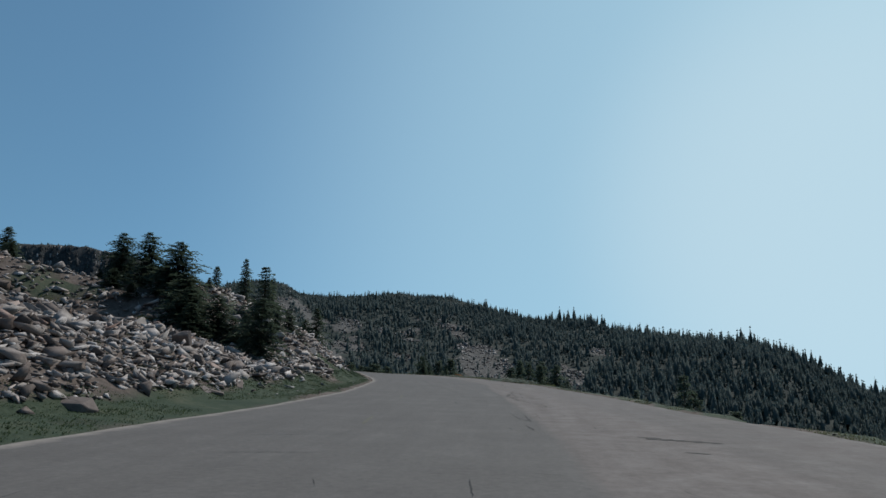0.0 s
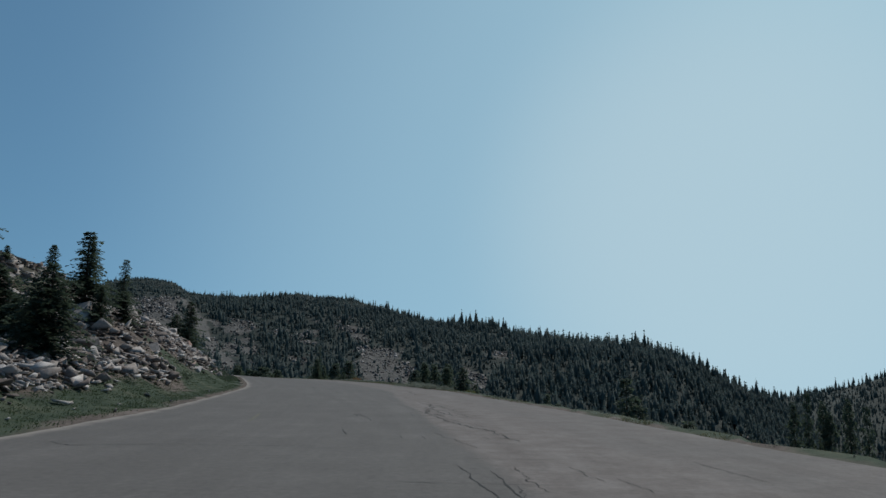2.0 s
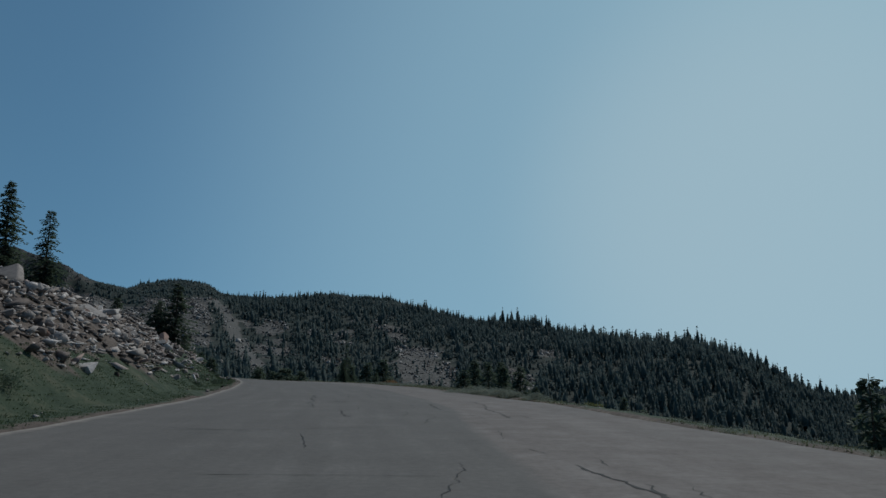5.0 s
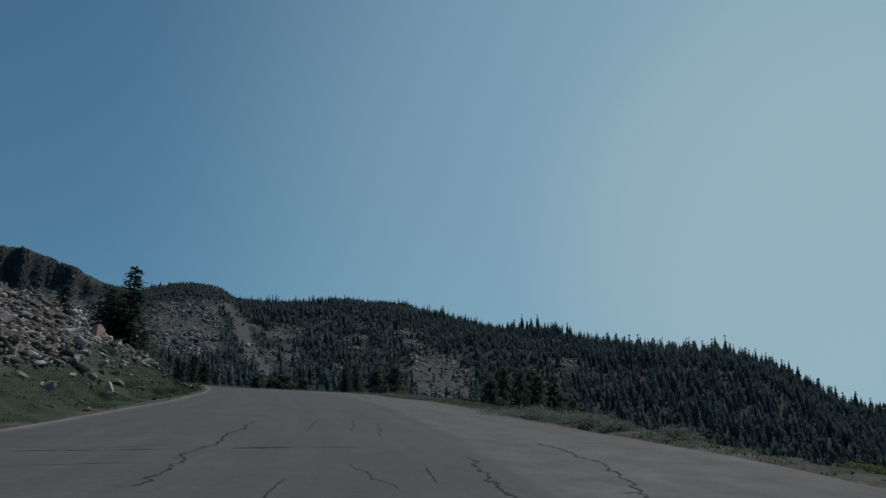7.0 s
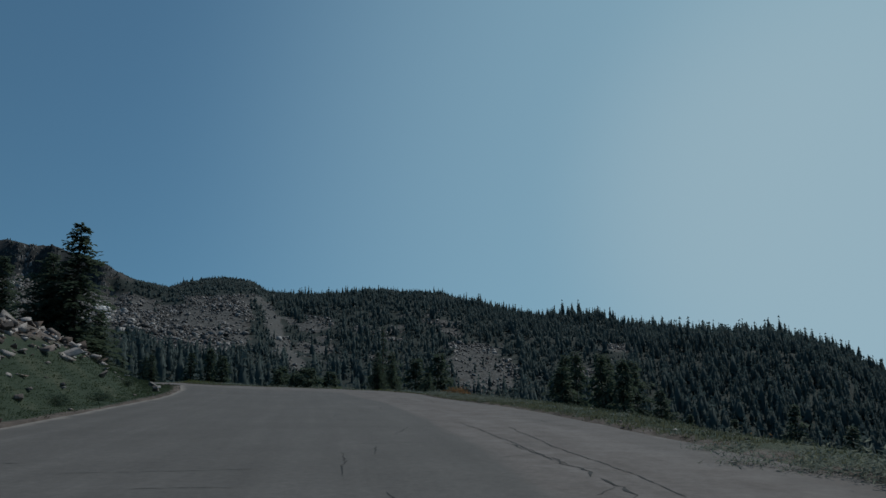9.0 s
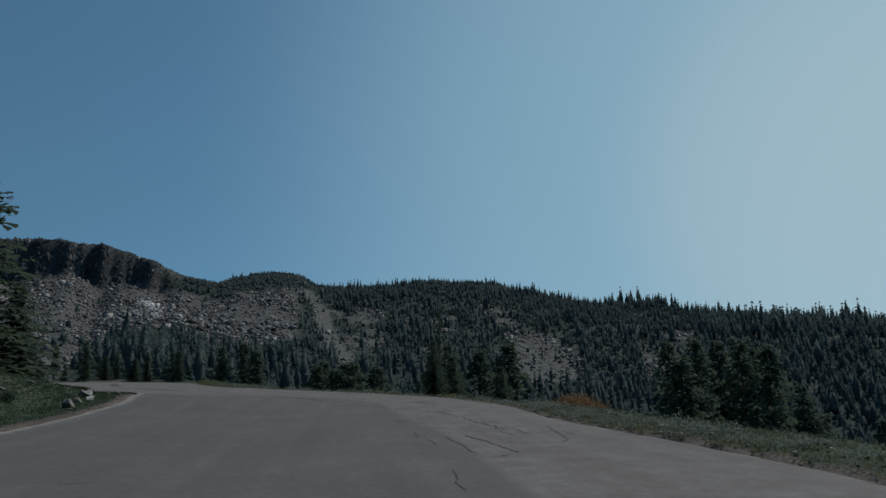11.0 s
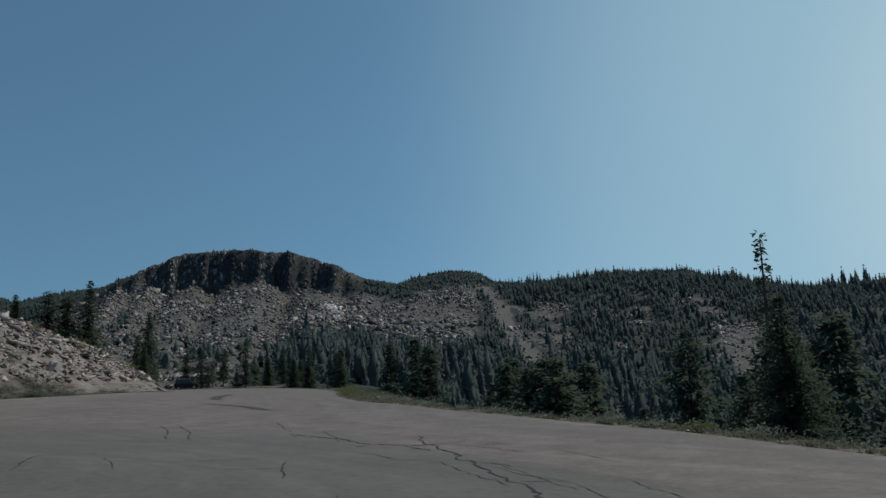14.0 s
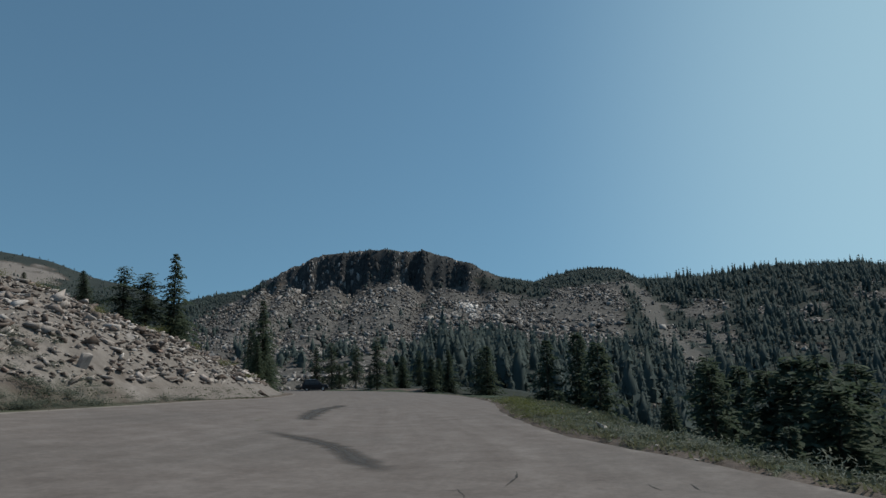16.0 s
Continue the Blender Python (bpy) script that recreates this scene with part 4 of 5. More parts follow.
def shard(rng):
    """A broken angular block about one metre long, flat-sided, with a few knocked-off corners."""
    bm = bmesh.new()
    flat, slim = rng.uniform(0.32, 0.85), rng.uniform(0.55, 1.0)
    for sx in (-1, 1):
        for sy in (-1, 1):
            for sz in (-1, 1):
                bm.verts.new(np.array([sx * rng.uniform(0.30, 0.62), sy * slim * rng.uniform(0.24, 0.5), sz * flat * rng.uniform(0.2, 0.42)]))
    for _ in range(5):
        p = rng.normal(size=3)
        bm.verts.new(p / np.linalg.norm(p) * np.array([0.62, 0.5 * slim, 0.42 * flat]) * rng.uniform(0.85, 1.05))
    bmesh.ops.convex_hull(bm, input=bm.verts[:])
    bmesh.ops.delete(bm, geom=[q for q in bm.verts if not q.link_faces], context='VERTS')
    bmesh.ops.bevel(bm, geom=bm.edges[:], offset=0.022, segments=1, affect='EDGES')
    bmesh.ops.triangulate(bm, faces=bm.faces[:])
    bmesh.ops.recalc_face_normals(bm, faces=bm.faces[:])
    bm.verts.index_update()
    v, f = [q.co[:] for q in bm.verts], [[q.index for q in t.verts] for t in bm.faces]
    bm.free()
    return v, f


ROCK_RNG = np.random.default_rng(21)
ROCK_MESHES = []
for _k in range(16):
    _v, _f = shard(ROCK_RNG)
    _me = bpy.data.meshes.new("boulder")
    _me.from_pydata(_v, [], _f)
    _me.materials.append(ROCK)
    ROCK_MESHES.append(_me)


def on_grass(p):
    """Which places lie in the closed grass of the verge."""
    return land(p[:, 0], p[:, 1])["grass"] > 0.62


def boulder(x, y, size, rng, label, group, tall=1.0, sink=0.22):
    z, n = ground_z(x, y)
    ob = new("boulder", ROCK_MESHES[int(rng.integers(0, 16))])
    e = Euler((rng.normal(0, 0.45), rng.normal(0, 0.45), rng.uniform(0, 6.28))).to_matrix().to_4x4()
    ob.matrix_basis = Matrix.Translation((x, y, z + size * (0.32 - sink) * tall)) @ e @ Matrix.Diagonal((size * rng.uniform(0.8, 1.3), size * rng.uniform(0.7, 1.0), size * tall, 1))
    return tagged(ob, label, "boulder", group)


SLOPE = "boulders on the hillside"
for x, y, size, tall in [(-19.3, 40.7, 2.0, 0.9), (-17.6, 37.5, 1.7, 1.0), (-23.1, 69.4, 2.0, 0.9), (-22.8, 63.5, 2.2, 0.8), (-18.1, 51.3, 1.9, 1.3), (-15.5, 51.2, 1.1, 0.9), (-17.0, 67.6, 1.3, 0.7), (-22.7, 95.9, 1.3, 0.9),
                         (-23.4, 100.4, 0.9, 0.8), (-26.6, 116.7, 0.9, 0.7), (-29.9, 106.2, 2.0, 0.8), (-26.0, 86.0, 2.4, 0.8), (-24.4, 82.0, 2.0, 0.9), (-20.6, 56.0, 2.2, 0.9), (-25.5, 75.0, 2.5, 0.6)]:
    boulder(x, y, size * 0.85, ROCK_RNG, "large pale angular granite boulder on the hillside", SLOPE, tall)
_p, _o = edge_places(LEFT, ROCK_RNG, 168, 12, 117, 3.2, 15, 1.0)
_g = on_grass(_p)
for (x, y), off, green in zip(_p, _o, _g):
    if green and ROCK_RNG.uniform() > (0.3 if off > 5 else 0.12):
        continue
    s = float(np.clip(ROCK_RNG.lognormal(-0.5, 0.5), 0.3, 1.8))
    boulder(x, y, s * (0.65 if off < 4.4 else 0.85), ROCK_RNG, "pale grey-brown angular boulder on the hillside", SLOPE, float(ROCK_RNG.uniform(0.7, 1.2)))
_p, _o = edge_places(LEFT, ROCK_RNG, 30, 10, 40, 2.3, 5, 1.0)
for x, y in _p:
    boulder(x, y, float(np.clip(ROCK_RNG.lognormal(-0.7, 0.4), 0.3, 1.2)), ROCK_RNG, "pale angular stone at the foot of the hillside", SLOPE, float(ROCK_RNG.uniform(0.6, 1.0)))
_p, _o = edge_places(LEFT, ROCK_RNG, 125, 131, 186, 2.2, 14, 1.0)
for x, y in _p:
    boulder(x, y, float(np.clip(ROCK_RNG.lognormal(-0.6, 0.42), 0.35, 1.25)), ROCK_RNG, "pale flat angular slab on the gravel slope", "stones on the gravel slope", float(ROCK_RNG.uniform(0.35, 0.75)), 0.1)
for x, y, s in ((-28.0, 119.8, 0.5), (-28.8, 120.8, 0.6), (-27.6, 118.6, 0.5), (-29.6, 121.9, 0.5)):
    boulder(x, y, s, ROCK_RNG, "pale stone in the grass at the tip of the verge", "stones on the verge", 0.8)
_p, _o = edge_places(LEFT, ROCK_RNG, 34, 82, 113, 2.2, 8.5, 1.0)
for x, y in _p:
    boulder(x, y, float(np.clip(ROCK_RNG.lognormal(-0.55, 0.4), 0.35, 1.1)), ROCK_RNG, "pale angular stone lying in the verge grass", "stones on the verge", float(ROCK_RNG.uniform(0.6, 1.0)))
boulder(-51.6, 137.9, 1.1, ROCK_RNG, "dark rounded boulder beside the bend", "stones on the gravel slope", 0.8)
boulder(-66.4, 164.4, 0.9, ROCK_RNG, "large pale boulder at the foot of the gravel slope", "stones on the gravel slope", 0.9)
boulder(-35.4, 148.2, 0.4, ROCK_RNG, "pale stone on the grass spit", "stones on the verge", 0.7)


def build_rubble():
    """Small stones between the boulders, too many to count."""
    rng = np.random.default_rng(31)
    kinds = [(turned(v, rng), f) for v, f in (rock_shape(rng, 7, rng.uniform(0.45, 0.9)) for _ in range(14))]
    bits = []
    for n, lo, hi, near, far, mean in ((11500, 8, 119, 2.6, 17, -1.4), (900, 8, 40, 2.0, 5, -1.5), (5200, 10, 62, 14, 38, -0.9), (5200, 8, 117, 2.8, 15, -0.95), (9000, 130, 190, 2.2, 16, -1.5), (1500, 131, 188, 2.2, 15, -1.05), (500, -19.7, 123.2, 0.6, 3.0, -1.8)):
        p, off = edge_places(LEFT, rng, n, lo, hi, near, far)
        keep = fbm(p[:, 0], p[:, 1], 5, 3, 50) > -0.25 - 0.3 * (off > 4) - 0.2 * (lo > 100)
        keep &= ~on_grass(p) | (rng.uniform(0, 1, len(p)) < 0.05 + 0.25 * (off > 4) * (lo < 100))
        for x, y in p[keep]:
            z = ground_z(x, y)[0]
            s = float(np.clip(rng.lognormal(mean, 0.45), 0.08, 1.1))
            bits.append((x, y, z + 0.17 * s, s, rng.uniform(0, 6.28), rng.integers(0, 14), rng.uniform(0.8, 1.4) * (0.9 if lo > 100 else 1.0)))
    p, off = edge_places(RIGHT, rng, 900, -9.7, 168.2, 0.1, 3.0)
    for x, y in p:
        s = float(np.clip(rng.lognormal(-2.4, 0.4), 0.04, 0.3))
        bits.append((x, y, ground_z(x, y)[0] + 0.1 * s, s, rng.uniform(0, 6.28), rng.integers(0, 14), 0.8))
    return scatter("rubble", kinds, bits, ROCK, "small angular stones scattered over the slopes", "stones")


def tuft(rng, blades, spread, tall):
    v, f = [], []
    for _ in range(blades):
        a, r = rng.uniform(0, 6.28), spread * rng.uniform(0, 1) ** 0.5
        x, y = r * math.cos(a), r * math.sin(a)
        h, lean, w = tall * rng.uniform(0.5, 1.1), rng.uniform(0, 0.9) * tall, 0.015 * spread / 0.2
        b = len(v)
        v += [(x - w * math.sin(a), y + w * math.cos(a), 0), (x + w * math.sin(a), y - w * math.cos(a), 0), (x + lean * math.cos(a), y + lean * math.sin(a), h)]
        f.append((b, b + 1, b + 2))
    return np.array(v), np.array(f)


def bush(rng, leaves, leaf=1.0):
    """A low bush about one metre across: many small leaves in an uneven dome."""
    v, f = [], []
    lobes = rng.normal(0, 0.22, (5, 3)) * np.array([1, 1, 0.4]) + np.array([0, 0, 0.22])
    for _ in range(leaves):
        c = lobes[rng.integers(0, 5)] + rng.normal(0, 1, 3) * np.array([0.16, 0.16, 0.12])
        c[2] = max(0.02, c[2])
        d, e = rng.normal(size=3), rng.normal(size=3)
        d, e = d / np.linalg.norm(d) * rng.uniform(0.05, 0.10) * leaf, e / np.linalg.norm(e) * rng.uniform(0.025, 0.05) * leaf
        b = len(v)
        v += [c - d, c + e, c + d]
        f.append((b, b + 1, b + 2))
    return np.array(v), np.array(f)


def build_grass():
    rng = np.random.default_rng(41)
    kinds = [tuft(rng, 9, 0.30, 0.075) for _ in range(8)]
    bits = []
    for line, n, lo, hi, near, far in ((LEFT, 17000, -8, 127, 0.35, 4.6), (LEFT, 2600, 20, 112, 3.5, 12), (LEFT, 3500, 10, 62, 10, 38), (LEFT, 900, 131, 165, 0.3, 2.0)):
        p, off = edge_places(line, rng, n, lo, hi, near, far, 1.0)
        keep = (fbm(p[:, 0], p[:, 1], 5, 3, 31) > (0.08 if far > 10 else -0.35)) & (off > 0.35 + 0.5 * rng.uniform(0, 1, len(off)))
        for x, y in p[keep]:
            s = rng.uniform(0.6, 1.25)
            bits.append((x, y, ground_z(x, y)[0] - 0.02, s, rng.uniform(0, 6.28), rng.integers(0, 8), rng.uniform(0.5, 1.1)))
    scatter("verge_grass", kinds, bits, GRASS, "short green mountain grass along the foot of the hillside", "grass")
    p, off = edge_places(RIGHT, rng, 12500, 10, 168, 0.45, 2.8, 1.2)
    keep = fbm(p[:, 0], p[:, 1], 4, 3, 32) > -0.05 - 0.6 * step(92, 104, p[:, 1])
    bits = [(x, y, ground_z(x, y)[0] - 0.02, rng.uniform(0.7, 1.3), rng.uniform(0, 6.28), rng.integers(0, 8), rng.uniform(0.6, 1.4)) for x, y in p[keep]]
    return scatter("dry_verge_grass", kinds, bits, DRY, "pale dry grass along the outer verge", "grass")


def build_shrubs():
    rng = np.random.default_rng(43)
    kinds = [bush(rng, 90) for _ in range(8)]
    bits = []
    p, off = edge_places(RIGHT, rng, 760, 25, 166, 0.5, 1.6)
    dense = step(-0.25, 0.25, fbm(p[:, 0], p[:, 1], 16, 2, 60))
    for (x, y), k in zip(p, dense):
        if rng.uniform() < 0.25 + 0.75 * k:
            bits.append((x, y, ground_z(x, y)[0] - 0.04, rng.uniform(0.3, 0.65), rng.uniform(0, 6.28), rng.integers(0, 8), rng.uniform(0.5, 0.8)))
    p, off = edge_places(RIGHT, rng, 330, 104, 147, 0.35, 1.5)
    for x, y in p:
        bits.append((x, y, ground_z(x, y)[0] - 0.04, rng.uniform(0.4, 0.8), rng.uniform(0, 6.28), rng.integers(0, 8), rng.uniform(0.5, 0.8)))
    scatter("sagebrush", kinds, bits, SAGE, "grey-green sagebrush along the verge", "shrubs")
    # low dark mats of sage at the foot of the gravel slope, thinning out upwards
    kinds = [bush(rng, 420, 0.75) for _ in range(8)]
    bits = []
    p, off = edge_places(LEFT, rng, 900, 127, 172, 0.6, 6.5)
    mats = fbm(p[:, 0], p[:, 1], 5, 3, 63)
    for (x, y), o, q in zip(p, off, mats):
        if q + 0.55 - 0.2 * o - 0.5 * step(146, 160, y) > rng.uniform(-0.15, 0.3):
            bits.append((x, y, ground_z(x, y)[0] - 0.06, rng.uniform(0.6, 1.5), rng.uniform(0, 6.28), rng.integers(0, 8), rng.uniform(0.3, 0.6)))
    return scatter("dark_sagebrush", kinds, bits, DARK_SAGE, "low dull green sage mats at the foot of the gravel slope", "shrubs")


def one_bush(name, x, y, size, mat, label, group, seed, tall=0.8, leaves=900):
    v, f = bush(np.random.default_rng(seed), leaves, 0.85 / max(size, 0.85) ** 0.8)
    ob = mesh_object(name, (v * np.array([size, size, size * tall])).tolist(), f.tolist(), mat)
    ob.location = (x, y, ground_z(x, y)[0] - 0.05)
    return tagged(ob, label, "bush", group)


build_rubble()
build_grass()
build_shrubs()
for k, (x, y, s) in enumerate([(0.0, 93.0, 1.1), (0.2, 94.6, 0.9), (-8.8, 118.3, 1.1), (-8.3, 117.3, 1.0), (-9.1, 119.0, 0.8), (8.0, 45.0, 0.9)]):
    one_bush("rusty_bush", x, y, s, RUST, "rust-brown dry bush on the verge", "dry bushes on the verge", 70 + k)
for k, (x, y, s) in enumerate([(-5.7, 112.2, 1.1), (-12.2, 124.2, 0.8), (-14.7, 127.7, 0.8), (-19.5, 133.2, 0.8), (-39.0, 152.2, 1.4), (-41.0, 155.0, 1.5), (-43.2, 158.6, 1.4), (-45.2, 161.0, 1.3), (10.4, 30.0, 0.8), (9.0, 38.0, 0.8), (3.8, 70.0, 0.9), (-1.5, 101.0, 1.0), (-28.0, 62.0, 2.0), (-33.0, 66.0, 2.4), (-30.0, 46.0, 2.2), (-33.0, 48.0, 2.6), (-36.0, 52.0, 2.4), (-27.0, 50.0, 1.8), (-38.0, 47.0, 2.4), (-66.2, 155.7, 1.8), (-67.2, 161.2, 1.6), (-68.7, 164.7, 1.4), (-73.7, 147.2, 2.2), (-70.5, 151.5, 2.0), (-68.0, 153.0, 1.8), (-71.8, 149.0, 2.0), (-66.8, 158.8, 1.5)]):
    one_bush("yellow_bush", x, y, s, YELLOW, "yellow-green low bush on the ground", "yellow-green bushes", 80 + k, 0.5)
for k, (x, y, s) in enumerate([(-1.3, 87.6, 1.5), (-0.7, 86.0, 1.7), (-0.1, 84.6, 1.6), (0.5, 82.6, 1.6), (1.0, 80.6, 1.5), (1.5, 78.8, 1.3), (-2.0, 90.2, 1.1), (1.3, 83.6, 1.5), (2.2, 75.8, 1.0)]):
    one_bush("sage_bush", x, y, s, SAGE, "pale grey-green sagebrush on the outer verge", "sagebrush on the verge", 140 + k, 0.6, 1600)
for k, (x, y, s) in enumerate([(-20.6, 90.5, 1.3), (-22.7, 97.6, 1.7), (-23.6, 103.0, 1.3), (-24.3, 107.2, 1.1), (-15.2, 60.0, 1.2), (-13.8, 47.5, 0.9), (-27.3, 114.7, 0.9), (-70.4, 156.6, 2.4), (-69.6, 158.4, 2.0), (-71.6, 154.8, 2.4), (-72.6, 152.6, 2.2), (-34.6, 118.6, 2.2), (-33.2, 117.8, 1.6)]):
    one_bush("green_bush", x, y, s, NEEDLE, "dark green bush in the verge grass", "green bushes on the verge", 120 + k, 0.8)


# ---------------------------------------------------------------- cracks, patches and paint on the road
def ribbon(name, ends, width, mat, seed, wander=0.10, label="", lift=0.006, even=False):
    """A strip that wanders along a line of points on the road."""
    rng = random.Random(seed)
    pts = []
    for (x0, y0), (x1, y1) in zip(ends, ends[1:]):
        n = max(2, int(math.dist((x0, y0), (x1, y1)) / 0.13))
        for k in range(n):
            pts.append((x0 + (x1 - x0) * k / n, y0 + (y1 - y0) * k / n))
    pts.append(ends[-1])
    drift, line = 0.0, []
    for k, (x, y) in enumerate(pts):
        a, b = pts[max(0, k - 1)], pts[min(len(pts) - 1, k + 1)]
        l = math.dist(a, b) or 1
        nx, ny = -(b[1] - a[1]) / l, (b[0] - a[0]) / l
        drift = 0.8 * drift + rng.gauss(0, wander * 0.28)
        line.append((x + nx * drift, y + ny * drift, nx, ny))
    v, f = [], []
    for k, (x, y, nx, ny) in enumerate(line):
        w = width * (0.85 if even else 0.28 + 1.0 * rng.random() ** 1.4) * min(1, 0.2 + 0.3 * k, 0.2 + 0.3 * (len(line) - 1 - k)) / 2
        z = road_z(x, y) + lift
        v += [(x + nx * w, y + ny * w, z), (x - nx * w, y - ny * w, z)]
    f = [(2 * k, 2 * k + 1, 2 * k + 3, 2 * k + 2) for k in range(len(line) - 1)]
    return part(name, v, f, mat, road, label)


FINE_CRACKS_A = [
    [(-6.0, 15.2), (-5.6, 15.5), (-3.8, 16.4)], [(-5.5, 12.2), (-4.5, 12.6), (-3.3, 12.9)], [(-1.2, 10.8), (-0.8, 11.0)], [(-0.6, 10.5), (-0.5, 9.1)],
    [(0.4, 11.3), (0.9, 11.3)], [(5.3, 16.0), (5.9, 15.8)], [(-2.8, 9.9), (-2.6, 9.4)], [(2.4, 10.2), (2.5, 9.8)],
    [(-0.0, 19.8), (0.1, 19.1)], [(2.4, 21.0), (2.4, 20.2), (2.6, 20.0), (2.8, 19.7)], [(1.9, 19.3), (2.0, 18.8)], [(-0.0, 26.0), (0.3, 22.9), (0.7, 22.2)],
    [(0.5, 25.4), (0.7, 21.8)], [(-8.0, 28.7), (-7.3, 28.1), (-5.6, 28.5), (-4.0, 28.4), (-2.6, 28.7)], [(-6.2, 20.5), (-5.6, 20.9), (-4.9, 21.0)],
]
FINE_CRACKS_B = [
    [(-2.7, 20.8), (-2.2, 20.8)], [(-2.7, 39.7), (-2.2, 37.8), (-2.0, 36.2)], [(-0.9, 44.1), (-0.3, 40.8)], [(-2.6, 33.2), (-2.3, 31.3)],
    [(-1.0, 31.5), (-1.0, 30.5)], [(-0.5, 31.3), (-0.4, 30.4)], [(-9.5, 56.4), (-6.0, 55.1)], [(0.9, 31.4), (1.1, 30.8)],
    [(0.4, 43.0), (0.7, 41.0), (0.7, 39.1)], [(0.8, 40.7), (1.0, 40.0), (1.2, 39.2), (1.2, 38.5)], [(-8.7, 55.5), (-5.7, 56.1), (-3.3, 57.3)], [(-3.1, 40.7), (-2.3, 40.9), (-1.3, 40.7)],
    [(-5.5, 55.0), (-4.8, 52.1)], [(-4.4, 44.5), (-4.1, 45.4)], [(-13.4, 70.4), (-10.5, 70.3), (-9.3, 71.5)],
]
FINE_CRACKS_C = [
    [(-12.0, 67.1), (-10.4, 67.4), (-8.3, 68.7)], [(-5.6, 65.0), (-5.8, 67.3)], [(-3.9, 69.2), (-3.6, 67.1)], [(-0.7, 65.9), (0.0, 65.6), (0.5, 65.2)],
    [(0.0, 62.8), (0.1, 62.3), (0.3, 60.9)], [(-6.0, 79.9), (-5.3, 74.5)], [(-0.5, 61.9), (-0.5, 61.0)], [(-7.5, 76.1), (-8.2, 81.0)],
    [(-7.3, 82.4), (-6.5, 78.1), (-6.3, 76.1)], [(-6.2, 80.0), (-4.4, 80.2), (-2.5, 80.7)], [(-7.3, 96.9), (-5.0, 87.6)], [(-16.2, 90.9), (-15.3, 91.8)],
    [(-5.9, 95.3), (-4.9, 89.5), (-4.4, 87.7), (-4.1, 86.3), (-3.9, 85.0)], [(-17.1, 94.0), (-15.0, 94.3)], [(-9.3, 90.4), (-7.5, 91.0)],
]
FINE_CRACKS_D = [
    [(-8.5, 90.2), (-8.3, 88.9)], [(-16.4, 103.1), (-15.9, 103.2)], [(-11.9, 109.5), (-11.5, 108.4), (-10.8, 106.4)],
    [(-10.3, 107.6), (-9.9, 107.5), (-9.2, 107.6)], [(-8.8, 107.6), (-8.5, 107.4), (-7.9, 107.2)], [(-9.7, 112.0), (-9.2, 109.1), (-9.3, 108.3)], [(-16.1, 123.4), (-14.8, 123.3)],
    [(-14.1, 114.1), (-13.5, 112.9)], [(-12.2, 108.9), (-11.7, 107.6)], [(-10.9, 111.1), (-10.6, 110.4), (-10.3, 109.8)], [(-10.4, 111.2), (-10.0, 109.9)],
    [(-9.3, 110.6), (-9.1, 110.2), (-8.9, 109.6)], [(-17.3, 121.0), (-16.4, 120.5), (-15.2, 119.1), (-14.4, 117.7)], [(-20.3, 120.9), (-19.2, 121.0), (-17.2, 120.8)],
]
FINE_CRACKS_E = [
    [(-15.0, 120.1), (-13.6, 117.2)], [(-26.2, 119.3), (-24.0, 119.0), (-23.0, 119.2)], [(-17.6, 113.7), (-16.4, 113.6)], [(-16.6, 112.6), (-16.8, 113.3)],
    [(-31.7, 128.2), (-29.6, 128.9)], [(-21.4, 124.5), (-20.7, 124.4)], [(-24.9, 126.6), (-23.6, 124.8)],
    [(-22.4, 124.1), (-21.3, 122.4)], [(-21.4, 130.9), (-20.6, 130.6)], [(-33.5, 133.2), (-30.8, 130.8), (-29.3, 129.2)], [(-34.1, 133.1), (-32.1, 131.4), (-30.0, 129.3)],
    [(-28.0, 132.3), (-26.1, 130.1)], [(-31.4, 134.9), (-28.8, 132.1)], [(-23.3, 130.0), (-22.8, 130.2), (-22.1, 130.1)],
]
FINE_CRACKS_F = [
    [(-24.3, 129.3), (-23.8, 129.4)], [(-33.5, 140.2), (-34.0, 141.4)], [(-34.1, 139.5), (-33.7, 139.8)], [(-31.9, 141.1), (-31.6, 140.7)],
    [(-31.4, 141.3), (-31.1, 140.8)],
]
WIDE_CRACKS_A = [
    [(0.5, 20.6), (0.6, 19.7), (0.7, 19.1)], [(-0.2, 42.9), (-0.1, 39.1), (0.6, 35.9), (1.0, 34.1), (1.4, 32.8), (1.6, 31.4), (1.7, 30.4)], [(-2.8, 39.5), (-2.6, 38.9), (-2.5, 38.3)], [(-0.3, 50.3), (0.1, 47.6), (0.5, 46.5), (0.7, 43.9), (0.9, 42.7), (1.2, 42.0)],
    [(0.3, 48.5), (-0.0, 44.4), (-0.1, 42.2), (0.0, 40.9), (0.2, 39.7), (0.4, 38.8)], [(0.0, 44.9), (0.3, 42.2), (0.5, 40.4), (0.8, 39.5), (0.9, 38.8)], [(3.7, 42.1), (4.3, 42.0)], [(-7.5, 65.9), (-7.8, 68.3), (-8.4, 71.1), (-9.9, 79.4)],
    [(-5.3, 60.5), (-5.6, 61.5), (-5.7, 62.6), (-6.0, 64.5)],
]
